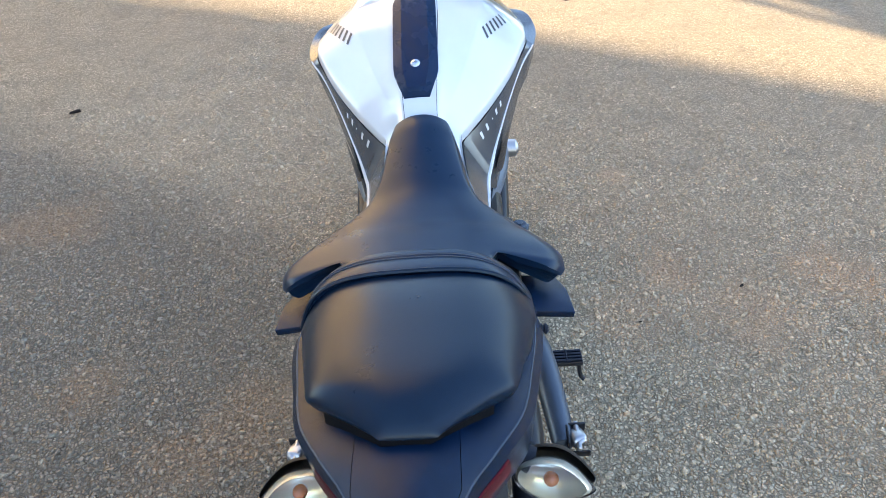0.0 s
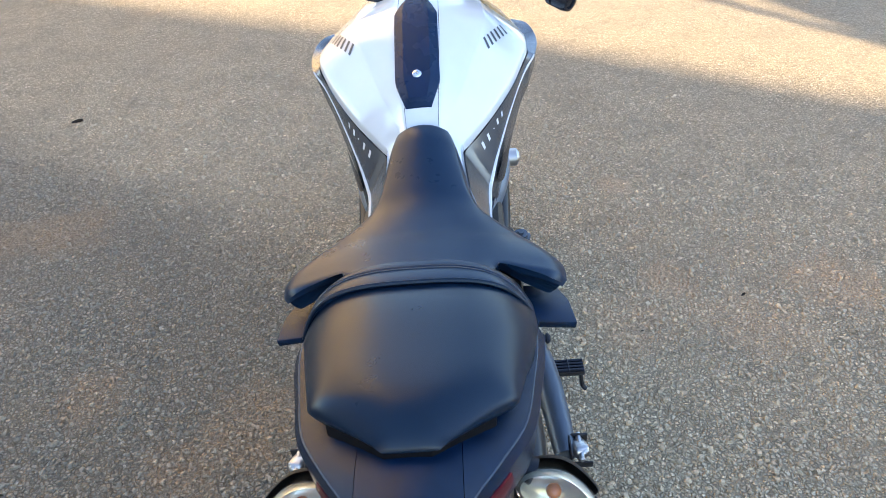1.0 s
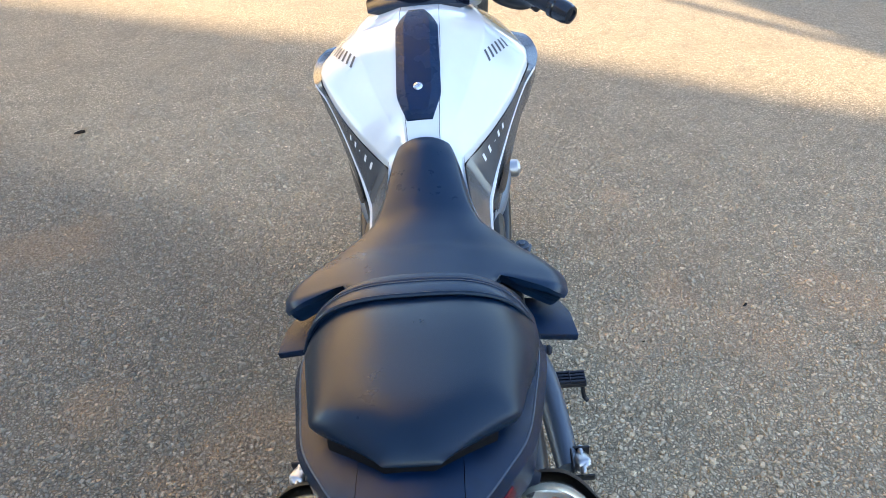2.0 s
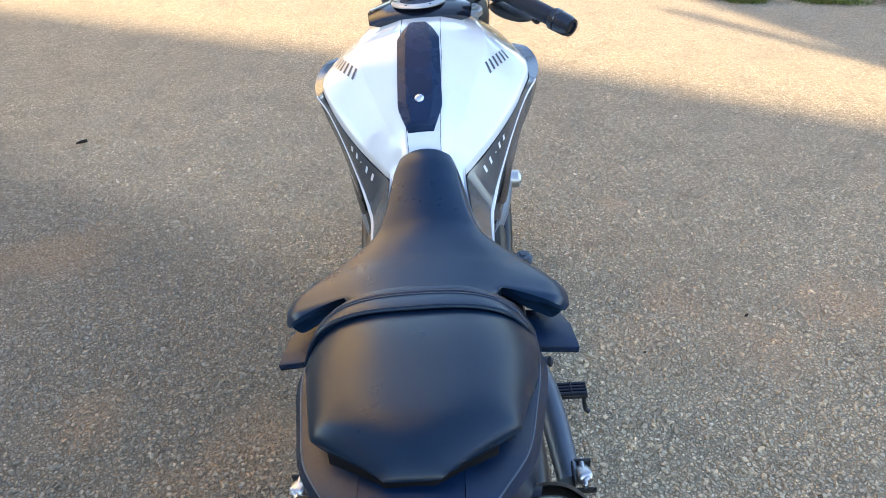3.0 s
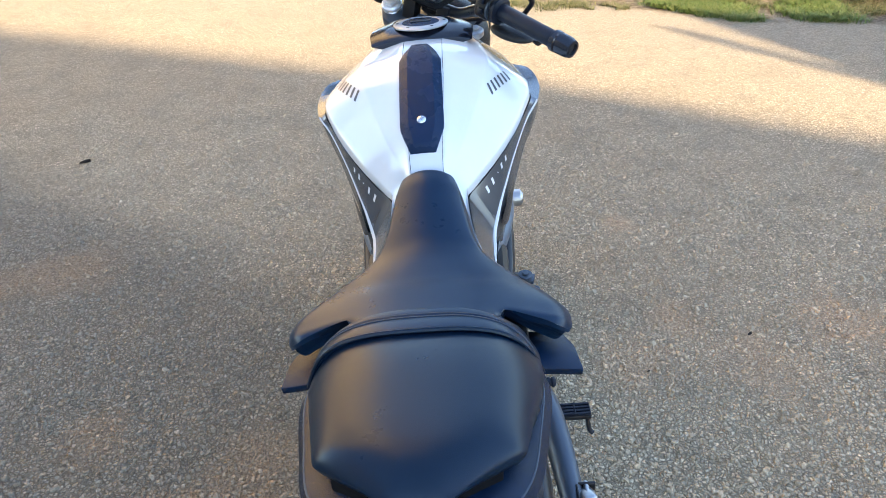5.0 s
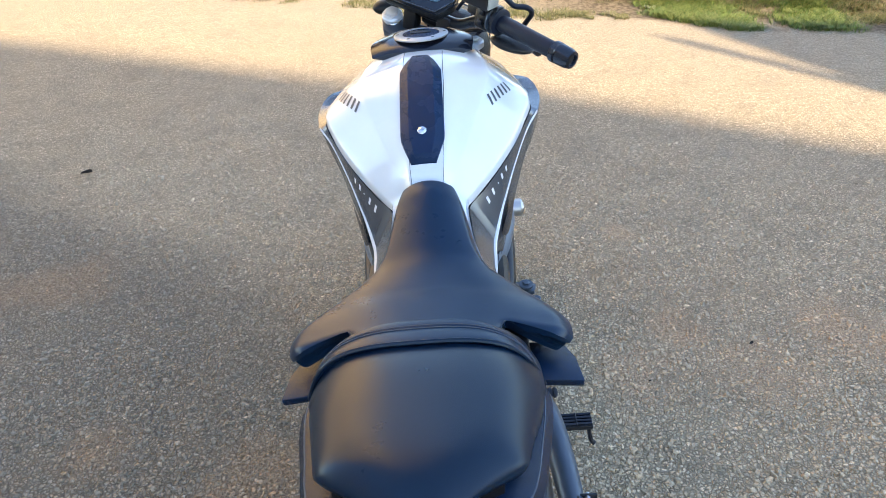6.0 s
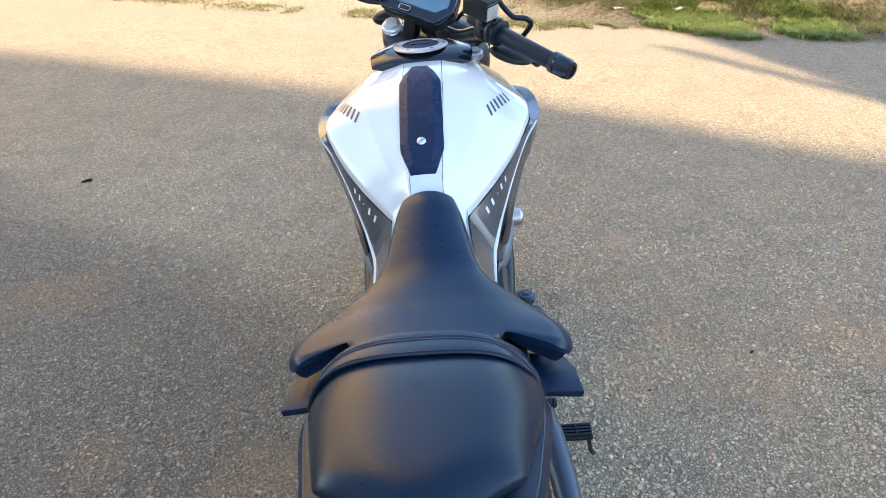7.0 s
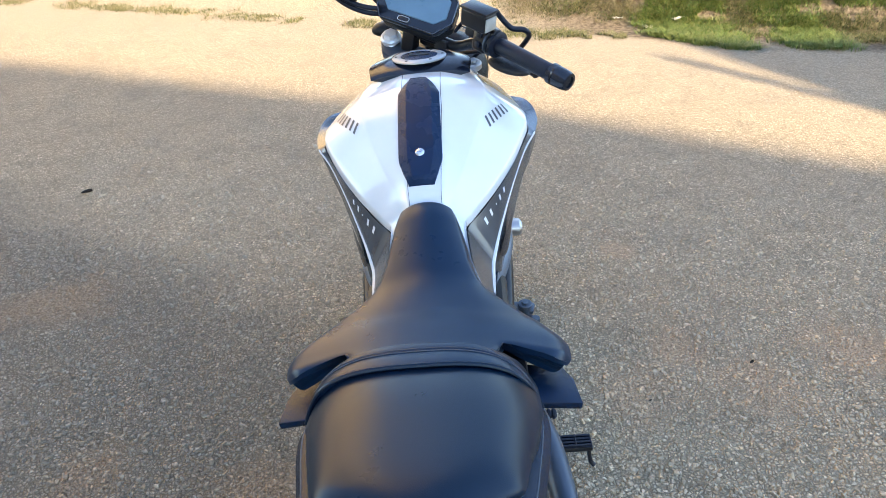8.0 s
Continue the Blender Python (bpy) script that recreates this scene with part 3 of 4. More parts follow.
part("cap_centre", spin([(0.032, 0.002), (0.032, 0.0080), (0.029, 0.0090), (0.001, 0.0090)], CAP, 36), PADMAT, cap, "black centre of the filler cap")
part("key_flap", slab(0.036, 0.014, 0.004, CAP @ pose(0, 0.002, 0.0105), 0.0015), METALBLACK, cap)
for k in range(6):
    a = k * math.pi / 3
    part("cap_bolt", spin([(0.0026, 0), (0.0026, 0.002), (0.0005, 0.0025)], CAP @ pose(0.0408 * math.cos(a), 0.0408 * math.sin(a), 0.0068), 8), METALBLACK, cap)


# rider seat: y, half width, top height, fall to the edge, height of the underside
RIDER = [(0.0, 0.170, 0.866, 0.038, 0.797), (0.044, 0.175, 0.852, 0.030, 0.797), (0.06, 0.183, 0.848, 0.028, 0.796), (0.082, 0.182, 0.845, 0.026, 0.795), (0.115, 0.165, 0.841, 0.024, 0.784), (0.146, 0.140, 0.836, 0.022, 0.770), (0.186, 0.107, 0.835, 0.022, 0.760),
         (0.213, 0.086, 0.837, 0.022, 0.758), (0.252, 0.070, 0.848, 0.024, 0.765), (0.307, 0.059, 0.868, 0.028, 0.79), (0.338, 0.051, 0.878, 0.024, 0.82), (0.355, 0.0455, 0.879, 0.020, 0.84), (0.364, 0.038, 0.873, 0.014, 0.85), (0.368, 0.028, 0.866, 0.006, 0.855)]


def rider_seat():
    rows = []
    us = np.linspace(-1, 1, 73)
    for y in np.concatenate([np.linspace(0.0, 0.034, 5), np.linspace(0.0375, 0.078, 16), np.linspace(0.086, 0.34, 30), np.linspace(0.344, 0.368, 9)]):
        w, zc, fall, zb = smooth_at(RIDER, y)
        w = float(smooth_at(RIDER, max(y, 0.046))[0])
        top, low = [], []
        for u in us:
            x, edge = w * u, max(0.0, (abs(u) - 0.84) / 0.16)
            rear = 0.038 + 0.012 * min(1.0, max(0.0, (0.176 - abs(x)) / 0.070)) - 0.050 * min(1.0, max(0.0, (0.095 - abs(x)) / 0.012)) + 0.016 * max(0.0, (abs(x) - 0.158) / 0.02) ** 2
            yy = max(y, rear)
            # the rear edge is rolled over
            lip = max(0.0, 1 - (yy - rear) / 0.016)
            z = zc - fall * abs(u) ** 2.2 - 0.012 * edge ** 2.5 - 0.007 * lip ** 2.2
            top.append((x, yy, z))
            # the wings thin out towards the middle
            tall = (0.003 + 0.020 * float(np.sin(0.5 * math.pi * min(1.0, max(0.0, (abs(x) - 0.100) / 0.060))))) * (1 - 0.35 * edge ** 2)
            back = min(1.0, max(0.0, (0.125 - y) / 0.05))
            under = zb + 0.010 * edge ** 2
            under += (max(z - tall, under) - under) * back
            low.append((x * 0.985, yy + 0.005 * (1 - edge), under))
        rows.append(top + low[::-1])
    bm = loft(rows)
    bmesh.ops.remove_doubles(bm, verts=bm.verts, dist=0.00005)
    return bm


part("rider_seat", rider_seat(), VINYL_SKYLIT, bike, "black vinyl rider seat with broad rear wings", angle=55)

part("seat_pan", slab(0.252, 0.20, 0.045, pose(0, 0.070, 0.792), 0.008, 2), PLASTIC, bike, "black plastic seat pan")

# passenger seat: y, half width, top height, fall to the edge, underside
PILLION = [(-0.253, 0.023, 0.918, 0.030, 0.903), (-0.246, 0.034, 0.923, 0.030, 0.902), (-0.200, 0.097, 0.927, 0.030, 0.883), (-0.19, 0.099, 0.926, 0.030, 0.880), (-0.148, 0.1095, 0.920, 0.030, 0.864), (-0.07, 0.125, 0.908, 0.031, 0.843), (-0.03, 0.125, 0.898, 0.032, 0.835), (0.01, 0.112, 0.888, 0.034, 0.82)]


def pillion_width(y):
    if y < -0.200:
        return 0.023 + (0.097 - 0.023) * (y + 0.253) / 0.053
    return float(smooth_at(PILLION[2:], y)[0])


def pillion_seat():
    rows = []
    for y in np.concatenate([np.linspace(-0.253, -0.200, 15), np.linspace(-0.195, 0.01, 24)]):
        _, zc, fall, zb = smooth_at(PILLION, y)
        w = pillion_width(y)
        ring = []
        for u in np.linspace(-1, 1, 33):
            x = w * u
            # distance to the rim, over the side, the chamfer or the back
            rim = min(w * (1 - abs(u)), (y + 0.253))
            if y < -0.14:
                rim = min(rim, ((y + 0.253) * 0.074 - (abs(x) - 0.023) * 0.053) / 0.0910)
            roll = max(0.0, 1 - max(0.0, rim) / 0.050)
            ring.append((x, zc - fall * abs(x / 0.12) ** 3.4 - 0.014 * roll ** 2.6))
        ring += [(w * 0.985, zb + 0.004), (w * 0.95, zb), (-w * 0.95, zb), (-w * 0.985, zb + 0.004)]
        rows.append([(x * 1.02 + 0.003, y, z) for x, z in ring])
    bm = loft(rows)
    # worn, padded corners
    for _ in range(3):
        bmesh.ops.smooth_vert(bm, verts=[v for v in bm.verts if v.co.z > 0.862], factor=0.4, use_axis_x=True, use_axis_y=True, use_axis_z=True)
    return bm


pillion = part("passenger_seat", pillion_seat(), VINYL, bike, "black vinyl passenger seat with chamfered rear corners", angle=50)


# near-black filler stands in for the shaded gap below the seat edge
part("seat_gap_shade", plate([(-0.021, -0.2485), (0.021, -0.2485), (0.077, -0.207), (0.082, -0.150), (0.113, -0.06), (-0.113, -0.06), (-0.082, -0.150), (-0.077, -0.207)], 0.055, pose(0, -0.218, 0.899, -14, 0, 0) @ pose(0, 0.218, 0), 0.001, 1), GAPSHADE, pillion, "matt black filler for the shaded gap under the passenger seat")


def strap_line(s, back):
    """The grab strap's front (back=0) or rear (back=1) edge; s runs from -1 to 1 across it."""
    a = abs(s)
    y = (0.006 - 0.036 * a ** 2.6) if not back else (-0.036 - 0.007 * a ** 3.0)
    return Vector((s * 0.133, y, 0.898 + 0.004 * back - 0.034 * a ** 3.2 - 0.036 * a ** 9))


def strap():
    rows = []
    for s in np.linspace(-1, 1, 41):
        f, b = strap_line(s, 0), strap_line(s, 1)
        up = Vector((0, 0, 1))
        rows.append([f - up * 0.03, f - up * 0.006, f, f.lerp(b, 0.40) + up * 0.0045, f.lerp(b, 0.44) + up * 0.0036, f.lerp(b, 0.48) + up * 0.0045, b + up * 0.003, b - up * 0.02])
    return loft(rows)


band = part("grab_strap", strap(), VINYL_BAND, bike, "black stitched grab strap across the seat", angle=60)
part("piping", pipe([strap_line(s, 1) + Vector((0, -0.001, 0.002)) for s in np.linspace(-1, 1, 41)], 0.0028, 8), VINYL, band)
THREAD = plain("dark grey thread", (0.06, 0.065, 0.075), 0.7, relief=0)
for mid, lift in ((0.38, 0.0046), (0.50, 0.0046)):
    part("stitching", pipe([strap_line(s, 0).lerp(strap_line(s, 1), mid) + Vector((0, 0, lift)) for s in np.linspace(-0.95, 0.95, 41)], 0.0006, 6), THREAD, band, "dark grey stitch line")

# tail cowl
TAIL = [(-0.40, 0.020, 0.862, 0.03), (-0.34, 0.032, 0.868, 0.035), (-0.285, 0.0565, 0.872, 0.045), (-0.2525, 0.081, 0.870, 0.05), (-0.201, 0.1125, 0.860, 0.055), (-0.155, 0.124, 0.850, 0.06), (-0.067, 0.138, 0.838, 0.075), (-0.03, 0.134, 0.826, 0.07), (0.04, 0.118, 0.81, 0.06)]


def tail_piece(side):
    """The middle of the tail (side 0) or its right (1) or left (-1) cover, parted by seams."""
    rows = []
    for y in np.linspace(-0.40, 0.04, 44):
        w, zt, deep = smooth_at(TAIL, y)
        seam = min(0.046, 0.85 * w)
        x0, x1 = (-seam + 0.0003, seam - 0.0003) if side == 0 else (side * (seam + 0.0003), side * w)
        top = []
        for f in (0, 0.15, 0.3, 0.45, 0.6, 0.75, 1.0) if side == 0 else (0, 0.2, 0.4, 0.6, 0.75, 1.0):
            x = x0 + (x1 - x0) * f if side == 0 or f == 1.0 else x0 + (side * 0.93 * w - x0) * max(0.0, f / 0.75) if side * 0.93 * w / x0 > 1 else x0 + (x1 - x0) * f
            u = abs(x) / w
            top.append((x, y, zt + 0.026 - 0.019 * u ** 2.2 - 0.012 * max(0.0, (u - 0.93) / 0.07)))
        rows.append(top + [(top[-1][0] * 0.97, y, zt - deep), (top[0][0] * 0.97, y, zt - deep)])
    return loft(rows)


tail_centre = part("tail_centre_cover", tail_piece(0), TAILMAT, bike, "black plastic tail cover", angle=45)
for sgn in (1, -1):
    rows = tail_piece(sgn)
    part("tail_side_cover", rows, TAILMAT, bike, "black plastic tail side cover", angle=22)


def tail_edge(sgn):
    rows = []
    for y in np.linspace(-0.39, -0.02, 36):
        w, zt, _ = smooth_at(TAIL, y)
        rows.append((sgn * 0.935 * w, y, zt + 0.026 - 0.019 * 0.935 ** 2.2 - 0.0006))
    # thin bead stands in for the sky's bright line along the edge
    part("edge_highlight", pipe(rows, 0.0011, 8), SATIN, bike, "thin grey bead standing in for the highlight along the tail edge")


mirror_pair(tail_edge)


def tail_lamp(sgn):
    rows = []
    for y in np.linspace(-0.385, -0.245, 14):
        w, zt, _ = smooth_at(TAIL, y)
        rows.append([(sgn * (w - 0.008), y, zt - 0.012), (sgn * (w + 0.0005), y, zt - 0.011), (sgn * (w + 0.0035), y, zt - 0.021), (sgn * (w + 0.002), y, zt - 0.032), (sgn * (w - 0.012), y, zt - 0.034)])
    part("tail_lamp", loft(rows), REDLENS, bike, "red tail lamp strip under the tail edge")


mirror_pair(tail_lamp)


def wing_plate(sgn):
    out = [(0.10, 0.008), (0.190, 0.009), (0.185, 0.050), (0.172, 0.075), (0.10, 0.075)]
    bm = plate([(sgn * x, y) for x, y in out], 0.011, pose(sgn * 0.10, 0, 0.790, 0, sgn * 7, 0) @ pose(sgn * -0.10, 0, 0), 0.002)
    part("side_wing_plate", bm, TAILMAT, bike, "flat black plastic wing below the seat")


mirror_pair(wing_plate)


def rear_indicator(sgn):
    c = Vector((sgn * 0.137, -0.188, 0.735))
    m = Matrix.Translation(c) @ pose(0, 0, 0, -38, 0, sgn * -14)

    def pod(rx, ry, rz, cut=None):
        """A drop-shaped body that runs to a blunt point at its outer end, open behind the plane cut."""
        bm = ball(rx, ry, rz, None, 32)
        for v in bm.verts:
            f = max(0.0, sgn * v.co.x / rx)
            v.co.z = v.co.z * (1 - 0.50 * f ** 1.6) - 0.004 * f ** 2
            v.co.y *= 1 - 0.35 * f ** 1.6
        if cut is not None:
            bmesh.ops.bisect_plane(bm, geom=bm.verts[:] + bm.edges[:] + bm.faces[:], plane_co=(0, cut, 0), plane_no=(0, -1, 0), clear_outer=True)
        return bm

    body = part("rear_indicator", moved(pod(0.044, 0.034, 0.0245, -0.004), m @ pose(0, 0.014, 0.0035)), PLASTIC, bike, "black rear indicator with clear lens")
    part("lens", moved(pod(0.0435, 0.030, 0.0222), m @ pose(sgn * 0.001, -0.009, 0.0)), LENS, body, "clear fluted indicator lens")
    part("reflector", moved(pod(0.0385, 0.024, 0.0178, -0.008), m @ pose(sgn * 0.001, -0.009, 0.0)), SILVER, body, "bright dished reflector")
    part("bulb", ball(0.0075, 0.008, 0.0065, m @ pose(sgn * -0.002, -0.006, -0.002)), AMBER, body, "amber bulb")
    part("stalk", pipe([c + Vector((sgn * -0.02, 0.02, 0)), c + Vector((sgn * -0.06, 0.03, 0.01)), c + Vector((sgn * -0.11, 0.02, 0.02))], [0.016, 0.014, 0.016], 12, 4), RUBBER, body)


mirror_pair(rear_indicator)


def passenger_peg(sgn):
    a, b = Vector((sgn * 0.135, 0.15, 0.62)), Vector((sgn * 0.172, -0.055, 0.592))
    bracket = part("peg_bracket", pipe([a, a.lerp(b, 0.35) + Vector((sgn * 0.010, 0, 0)), a.lerp(b, 0.7) + Vector((sgn * 0.006, 0, 0)), b], [0.022, 0.020, 0.0185, 0.016], 14, 5), SATIN, bike, "blue grey satin passenger footrest bracket")
    c = Vector((sgn * 0.190, -0.050, 0.600))
    part("hinge_block", join(slab(0.022, 0.026, 0.018, Matrix.Translation(c) @ pose(0, 0, 0, -20, 0, sgn * 15), 0.006, 3), ball(0.008, 0.008, 0.006, Matrix.Translation(c + Vector((sgn * 0.004, -0.006, 0.004))), 14)), ALLOY, bracket, "bright alloy hinge block")
    part("clevis", join(slab(0.004, 0.030, 0.022, Matrix.Translation(c + Vector((sgn * -0.013, 0, 0)))), slab(0.026, 0.004, 0.018, Matrix.Translation(c + Vector((0, 0.017, 0)))), slab(0.030, 0.003, 0.012, Matrix.Translation(c + Vector((0, -0.019, -0.008))))), METALBLACK, bracket)
    part("hinge_pin", rod(c + Vector((0, -0.022, 0.004)), c + Vector((0, 0.022, 0.004)), 0.004), ALLOY, bracket)


mirror_pair(passenger_peg)


def rider_peg(sgn):
    p, q = Vector((sgn * 0.155, 0.276, 0.385)), Vector((sgn * 0.262, 0.276, 0.383))
    body = part("rider_peg", slab(0.085, 0.030, 0.012, Matrix.Translation((p + q) / 2 + Vector((sgn * 0.01, 0, -0.004))), 0.004), METALBLACK, bike, "black ribbed rider footrest")
    for k in range(4):
        y = 0.276 + (k - 1.5) * 0.0075
        part("tread_rib", slab(0.074, 0.0045, 0.007, pose(sgn * 0.222, y, 0.389), 0.0012, 1), RUBBER, body)
    for x in (0.203, 0.230):
        part("cross_rib", slab(0.003, 0.028, 0.008, pose(sgn * x, 0.276, 0.3895), 0.001, 1), RUBBER, body)
    part("feeler", pipe([(sgn * 0.253, 0.268, 0.380), (sgn * 0.254, 0.262, 0.366), (sgn * 0.256, 0.256, 0.354), (sgn * 0.262, 0.252, 0.348)], [0.004, 0.004, 0.0045, 0.005], 8, 3), METALBLACK, body)
    part("heel_guard", slab(0.006, 0.10, 0.12, pose(sgn * 0.118, 0.26, 0.42, 15, 0, 0), 0.003), METALBLACK, bike)


mirror_pair(rider_peg)
knob = part("ribbed_knob", join(*[rod((0.144 + 0.008 * k, 0.255, 0.490), (0.150 + 0.008 * k, 0.255, 0.490), 0.0095) for k in range(6)], rod((0.12, 0.255, 0.490), (0.192, 0.255, 0.490), 0.007)), RUBBER, bike, "small ribbed black rubber knob")

# engine side, seen past the right flank
bobbin = part("frame_slider", join(rod((0.156, 0.888, 0.480), (0.193, 0.888, 0.480), 0.022, 24, 0.004), rod((0.189, 0.888, 0.480), (0.196, 0.888, 0.480), 0.014, 20, 0.002)), ALLOY, bike, "grey alloy crash bobbin")
part("slider_washer", join(rod((0.108, 0.888, 0.490), (0.170, 0.888, 0.484), 0.013), slab(0.03, 0.012, 0.06, pose(0.148, 0.90, 0.512, 0, 10, 0), 0.003)), SATIN, bobbin, "pale bracket of the bobbin")
fitting = part("brake_fitting", join(slab(0.085, 0.030, 0.012, pose(0.156, 0.652, 0.412, 0, 0, -14), 0.004), rod((0.176, 0.640, 0.392), (0.176, 0.640, 0.424), 0.0135), slab(0.016, 0.040, 0.014, pose(0.188, 0.622, 0.398, 0, 0, 28), 0.004)), SATIN, bike, "small dark grey brake pedal fitting")
part("fitting_bolt", join(rod((0.176, 0.640, 0.424), (0.176, 0.640, 0.431), 0.0165, 20), rod((0.176, 0.640, 0.431), (0.176, 0.640, 0.436), 0.008, 6)), SATIN, fitting)
part("fitting_bolt", rod((0.196, 0.608, 0.402), (0.196, 0.608, 0.414), 0.010, 16), SATIN, fitting)
part("hose_joint", join(rod((0.140, 0.700, 0.455), (0.143, 0.716, 0.478), 0.011), rod((0.137, 0.672, 0.425), (0.139, 0.690, 0.445), 0.010), slab(0.020, 0.012, 0.016, pose(0.143, 0.665, 0.418), 0.003)), METALBLACK, bike, "black hose joints beside the engine")
part("hose_sleeve", rod((0.138, 0.690, 0.447), (0.140, 0.700, 0.458), 0.0085), STEEL, bike, "bright hose sleeve")
part("brake_hose", pipe([(0.150, 0.66, 0.405), (0.140, 0.70, 0.455), (0.145, 0.74, 0.49), (0.152, 0.76, 0.53), (0.150, 0.78, 0.58), (0.142, 0.80, 0.64)], 0.006, 8, 5), RUBBER, bike)
part("brake_hose", pipe([(0.128, 0.64, 0.41), (0.122, 0.68, 0.45), (0.130, 0.74, 0.50), (0.135, 0.80, 0.58)], 0.005, 8, 5), RUBBER, bike)
part("frame_plate", join(slab(0.012, 0.10, 0.09, pose(0.112, 0.545, 0.52, 20, 0, 0), 0.006), rod((0.112, 0.52, 0.55), (0.126, 0.52, 0.55), 0.014, 20, 0.002), rod((0.112, 0.575, 0.50), (0.124, 0.575, 0.50), 0.010, 6, 0.001)), METALBLACK, bike, "black frame plate with bolts")
part("hose_bracket", join(slab(0.026, 0.014, 0.030, pose(0.132, 0.61, 0.47, 10, 0, 20), 0.003), rod((0.134, 0.60, 0.485), (0.140, 0.592, 0.498), 0.008, 6, 0.001)), STEEL, bike, "small bright hose bracket")
part("clutch_hose", pipe([(0.118, 0.50, 0.60), (0.130, 0.55, 0.54), (0.136, 0.60, 0.49), (0.128, 0.64, 0.43), (0.12, 0.68, 0.38)], 0.0065, 8, 6), RUBBER, bike)
# separate disc standing in for the right fork cap
part("fork_cap_disc", join(rod((0.100, 0.800, 0.930), (0.100, 0.797, 0.946), 0.0165, 24, 0.003), rod((0.100, 0.797, 0.946), (0.100, 0.796, 0.952), 0.008, 6, 0.001)), ALLOY, bike, "bright alloy disc beside the tank, standing in for the right fork cap")
part("linkage_rod", rod((0.146, 0.66, 0.41), (0.144, 0.80, 0.45), 0.006), STEEL, bike)

# steering: built straight ahead, then turned to the right
RAKE = Vector((0, -math.sin(radians(24.5)), math.cos(radians(24.5))))
HEAD = Vector((0.0, 0.865, 0.96))
STEER = Matrix.Translation(HEAD) @ Matrix.Rotation(radians(-33), 4, RAKE) @ Matrix.Translation(-HEAD)


def steered(name, bm, mat, parent=None, label="", **more):
    return part(name, moved(bm, STEER), mat, parent or bike, label, **more)


clamp = steered("top_clamp", plate([(-0.112, 0.0), (-0.09, 0.030), (-0.04, 0.018), (0.04, 0.018), (0.09, 0.030), (0.112, 0.0), (0.09, -0.030), (0.04, -0.045), (-0.04, -0.045), (-0.09, -0.030)], 0.022, Matrix.Translation(HEAD) @ pose(0, 0, -0.012, 24.5, 0, 0), 0.004), SATIN, None, "grey top fork clamp")
for sgn in (1, -1):
    top = HEAD + Vector((sgn * 0.086, 0, 0)) - RAKE * 0.008
    foot = top - RAKE * 0.70
    steered("fork_tube", join(rod(top - RAKE * 0.34, top, 0.0205, 20), rod(foot, top - RAKE * 0.30, 0.026, 20)), STEEL, None, "steel front fork leg")
    steered("fork_cap", join(rod(top, top + RAKE * 0.012, 0.0225, 20, 0.003), rod(top + RAKE * 0.012, top + RAKE * 0.020, 0.016, 6, 0.002)), FORKTOP, None, "bright alloy fork cap")
    steered("bar_riser", slab(0.03, 0.03, 0.05, pose(sgn * 0.04, 0.872, 0.968), 0.004), METALBLACK)


def bar(sgn):
    pts = [(0, 0.872, 0.985), (sgn * 0.06, 0.872, 0.985), (sgn * 0.115, 0.862, 1.012), (sgn * 0.16, 0.812, 1.052), (sgn * 0.210, 0.757, 1.0615), (sgn * 0.347, 0.711, 1.061)]
    if sgn < 0:
        pts = [(x, y + 0.03 * min(1, abs(x) / 0.16), z) for x, y, z in pts]
    steered("handlebar", pipe(pts, 0.011, 14, 4), METALBLACK, None, "black tubular handlebar")
    g0, g1 = Vector(pts[4]), Vector(pts[5])
    d = (g1 - g0).normalized()
    grip = steered("grip", pipe([g0, g0 + d * 0.004, g0 + d * 0.122, g0 + d * 0.125], [0.0140, 0.0150, 0.0146, 0.0138], 24), RUBBER, None, "black rubber handlebar grip")
    steered("bar_end", spin([(0.014, 0), (0.0185, 0.003), (0.0185, 0.012), (0.0165, 0.014), (0.0180, 0.016), (0.0175, 0.034), (0.015, 0.043), (0.010, 0.044), (0.009, 0.041), (0.0005, 0.041)], along(g0 + d * 0.126, g1 + d * 0.2), 28), GLOSSBLACK, grip, "gloss black bar end weight")
    steered("grip_collar", spin([(0.017, 0), (0.024, 0.002), (0.024, 0.008), (0.018, 0.011)], along(g0 - d * 0.010, g1), 24), RUBBER, grip)
    sw = Matrix.Translation(g0 - d * 0.032) @ d.to_track_quat("X", "Z").to_matrix().to_4x4()
    box = steered("switch_housing", slab(0.040, 0.044, 0.044, sw @ pose(0, 0, 0), 0.009, 3), METALBLACK, None, "black switch housing")
    for k, z in enumerate((0.012, -0.006)):
        steered("switch_button", slab(0.012, 0.008, 0.010, sw @ pose(0.002, -sgn * 0.024 if sgn > 0 else 0.024, z), 0.002), RUBBER, box)
    steered("throttle_tube", rod(g0 - d * 0.014, g0 - d * 0.004, 0.021, 24), METALBLACK, box)
    steered("throttle_ring", spin([(0.0205, 0), (0.0255, 0.001), (0.0255, 0.005), (0.0205, 0.006)], along(g0 - d * 0.020, g1), 24), SATIN, box, "grey ring beside the grip")
    # lever on the far side of the grip
    root = g0 - d * 0.05 + Vector((0, 0.030, -0.034))
    lever = steered("lever_perch", slab(0.034, 0.030, 0.026, sw @ pose(-0.034, 0.004 * 1, 0.004), 0.006, 3), METALBLACK, None, "black lever perch")
    steered("lever", pipe([root, root + d * 0.04 + Vector((0, 0.020, -0.008)), root + d * 0.10 + Vector((0, 0.030, -0.012)), root + d * 0.125 + Vector((0, 0.026, -0.010))], [0.008, 0.006, 0.0055, 0.008], 10, 4, 0.7), METALBLACK, lever)
    return g0, d, sw


G0, GD, SW = bar(1)
bar(-1)
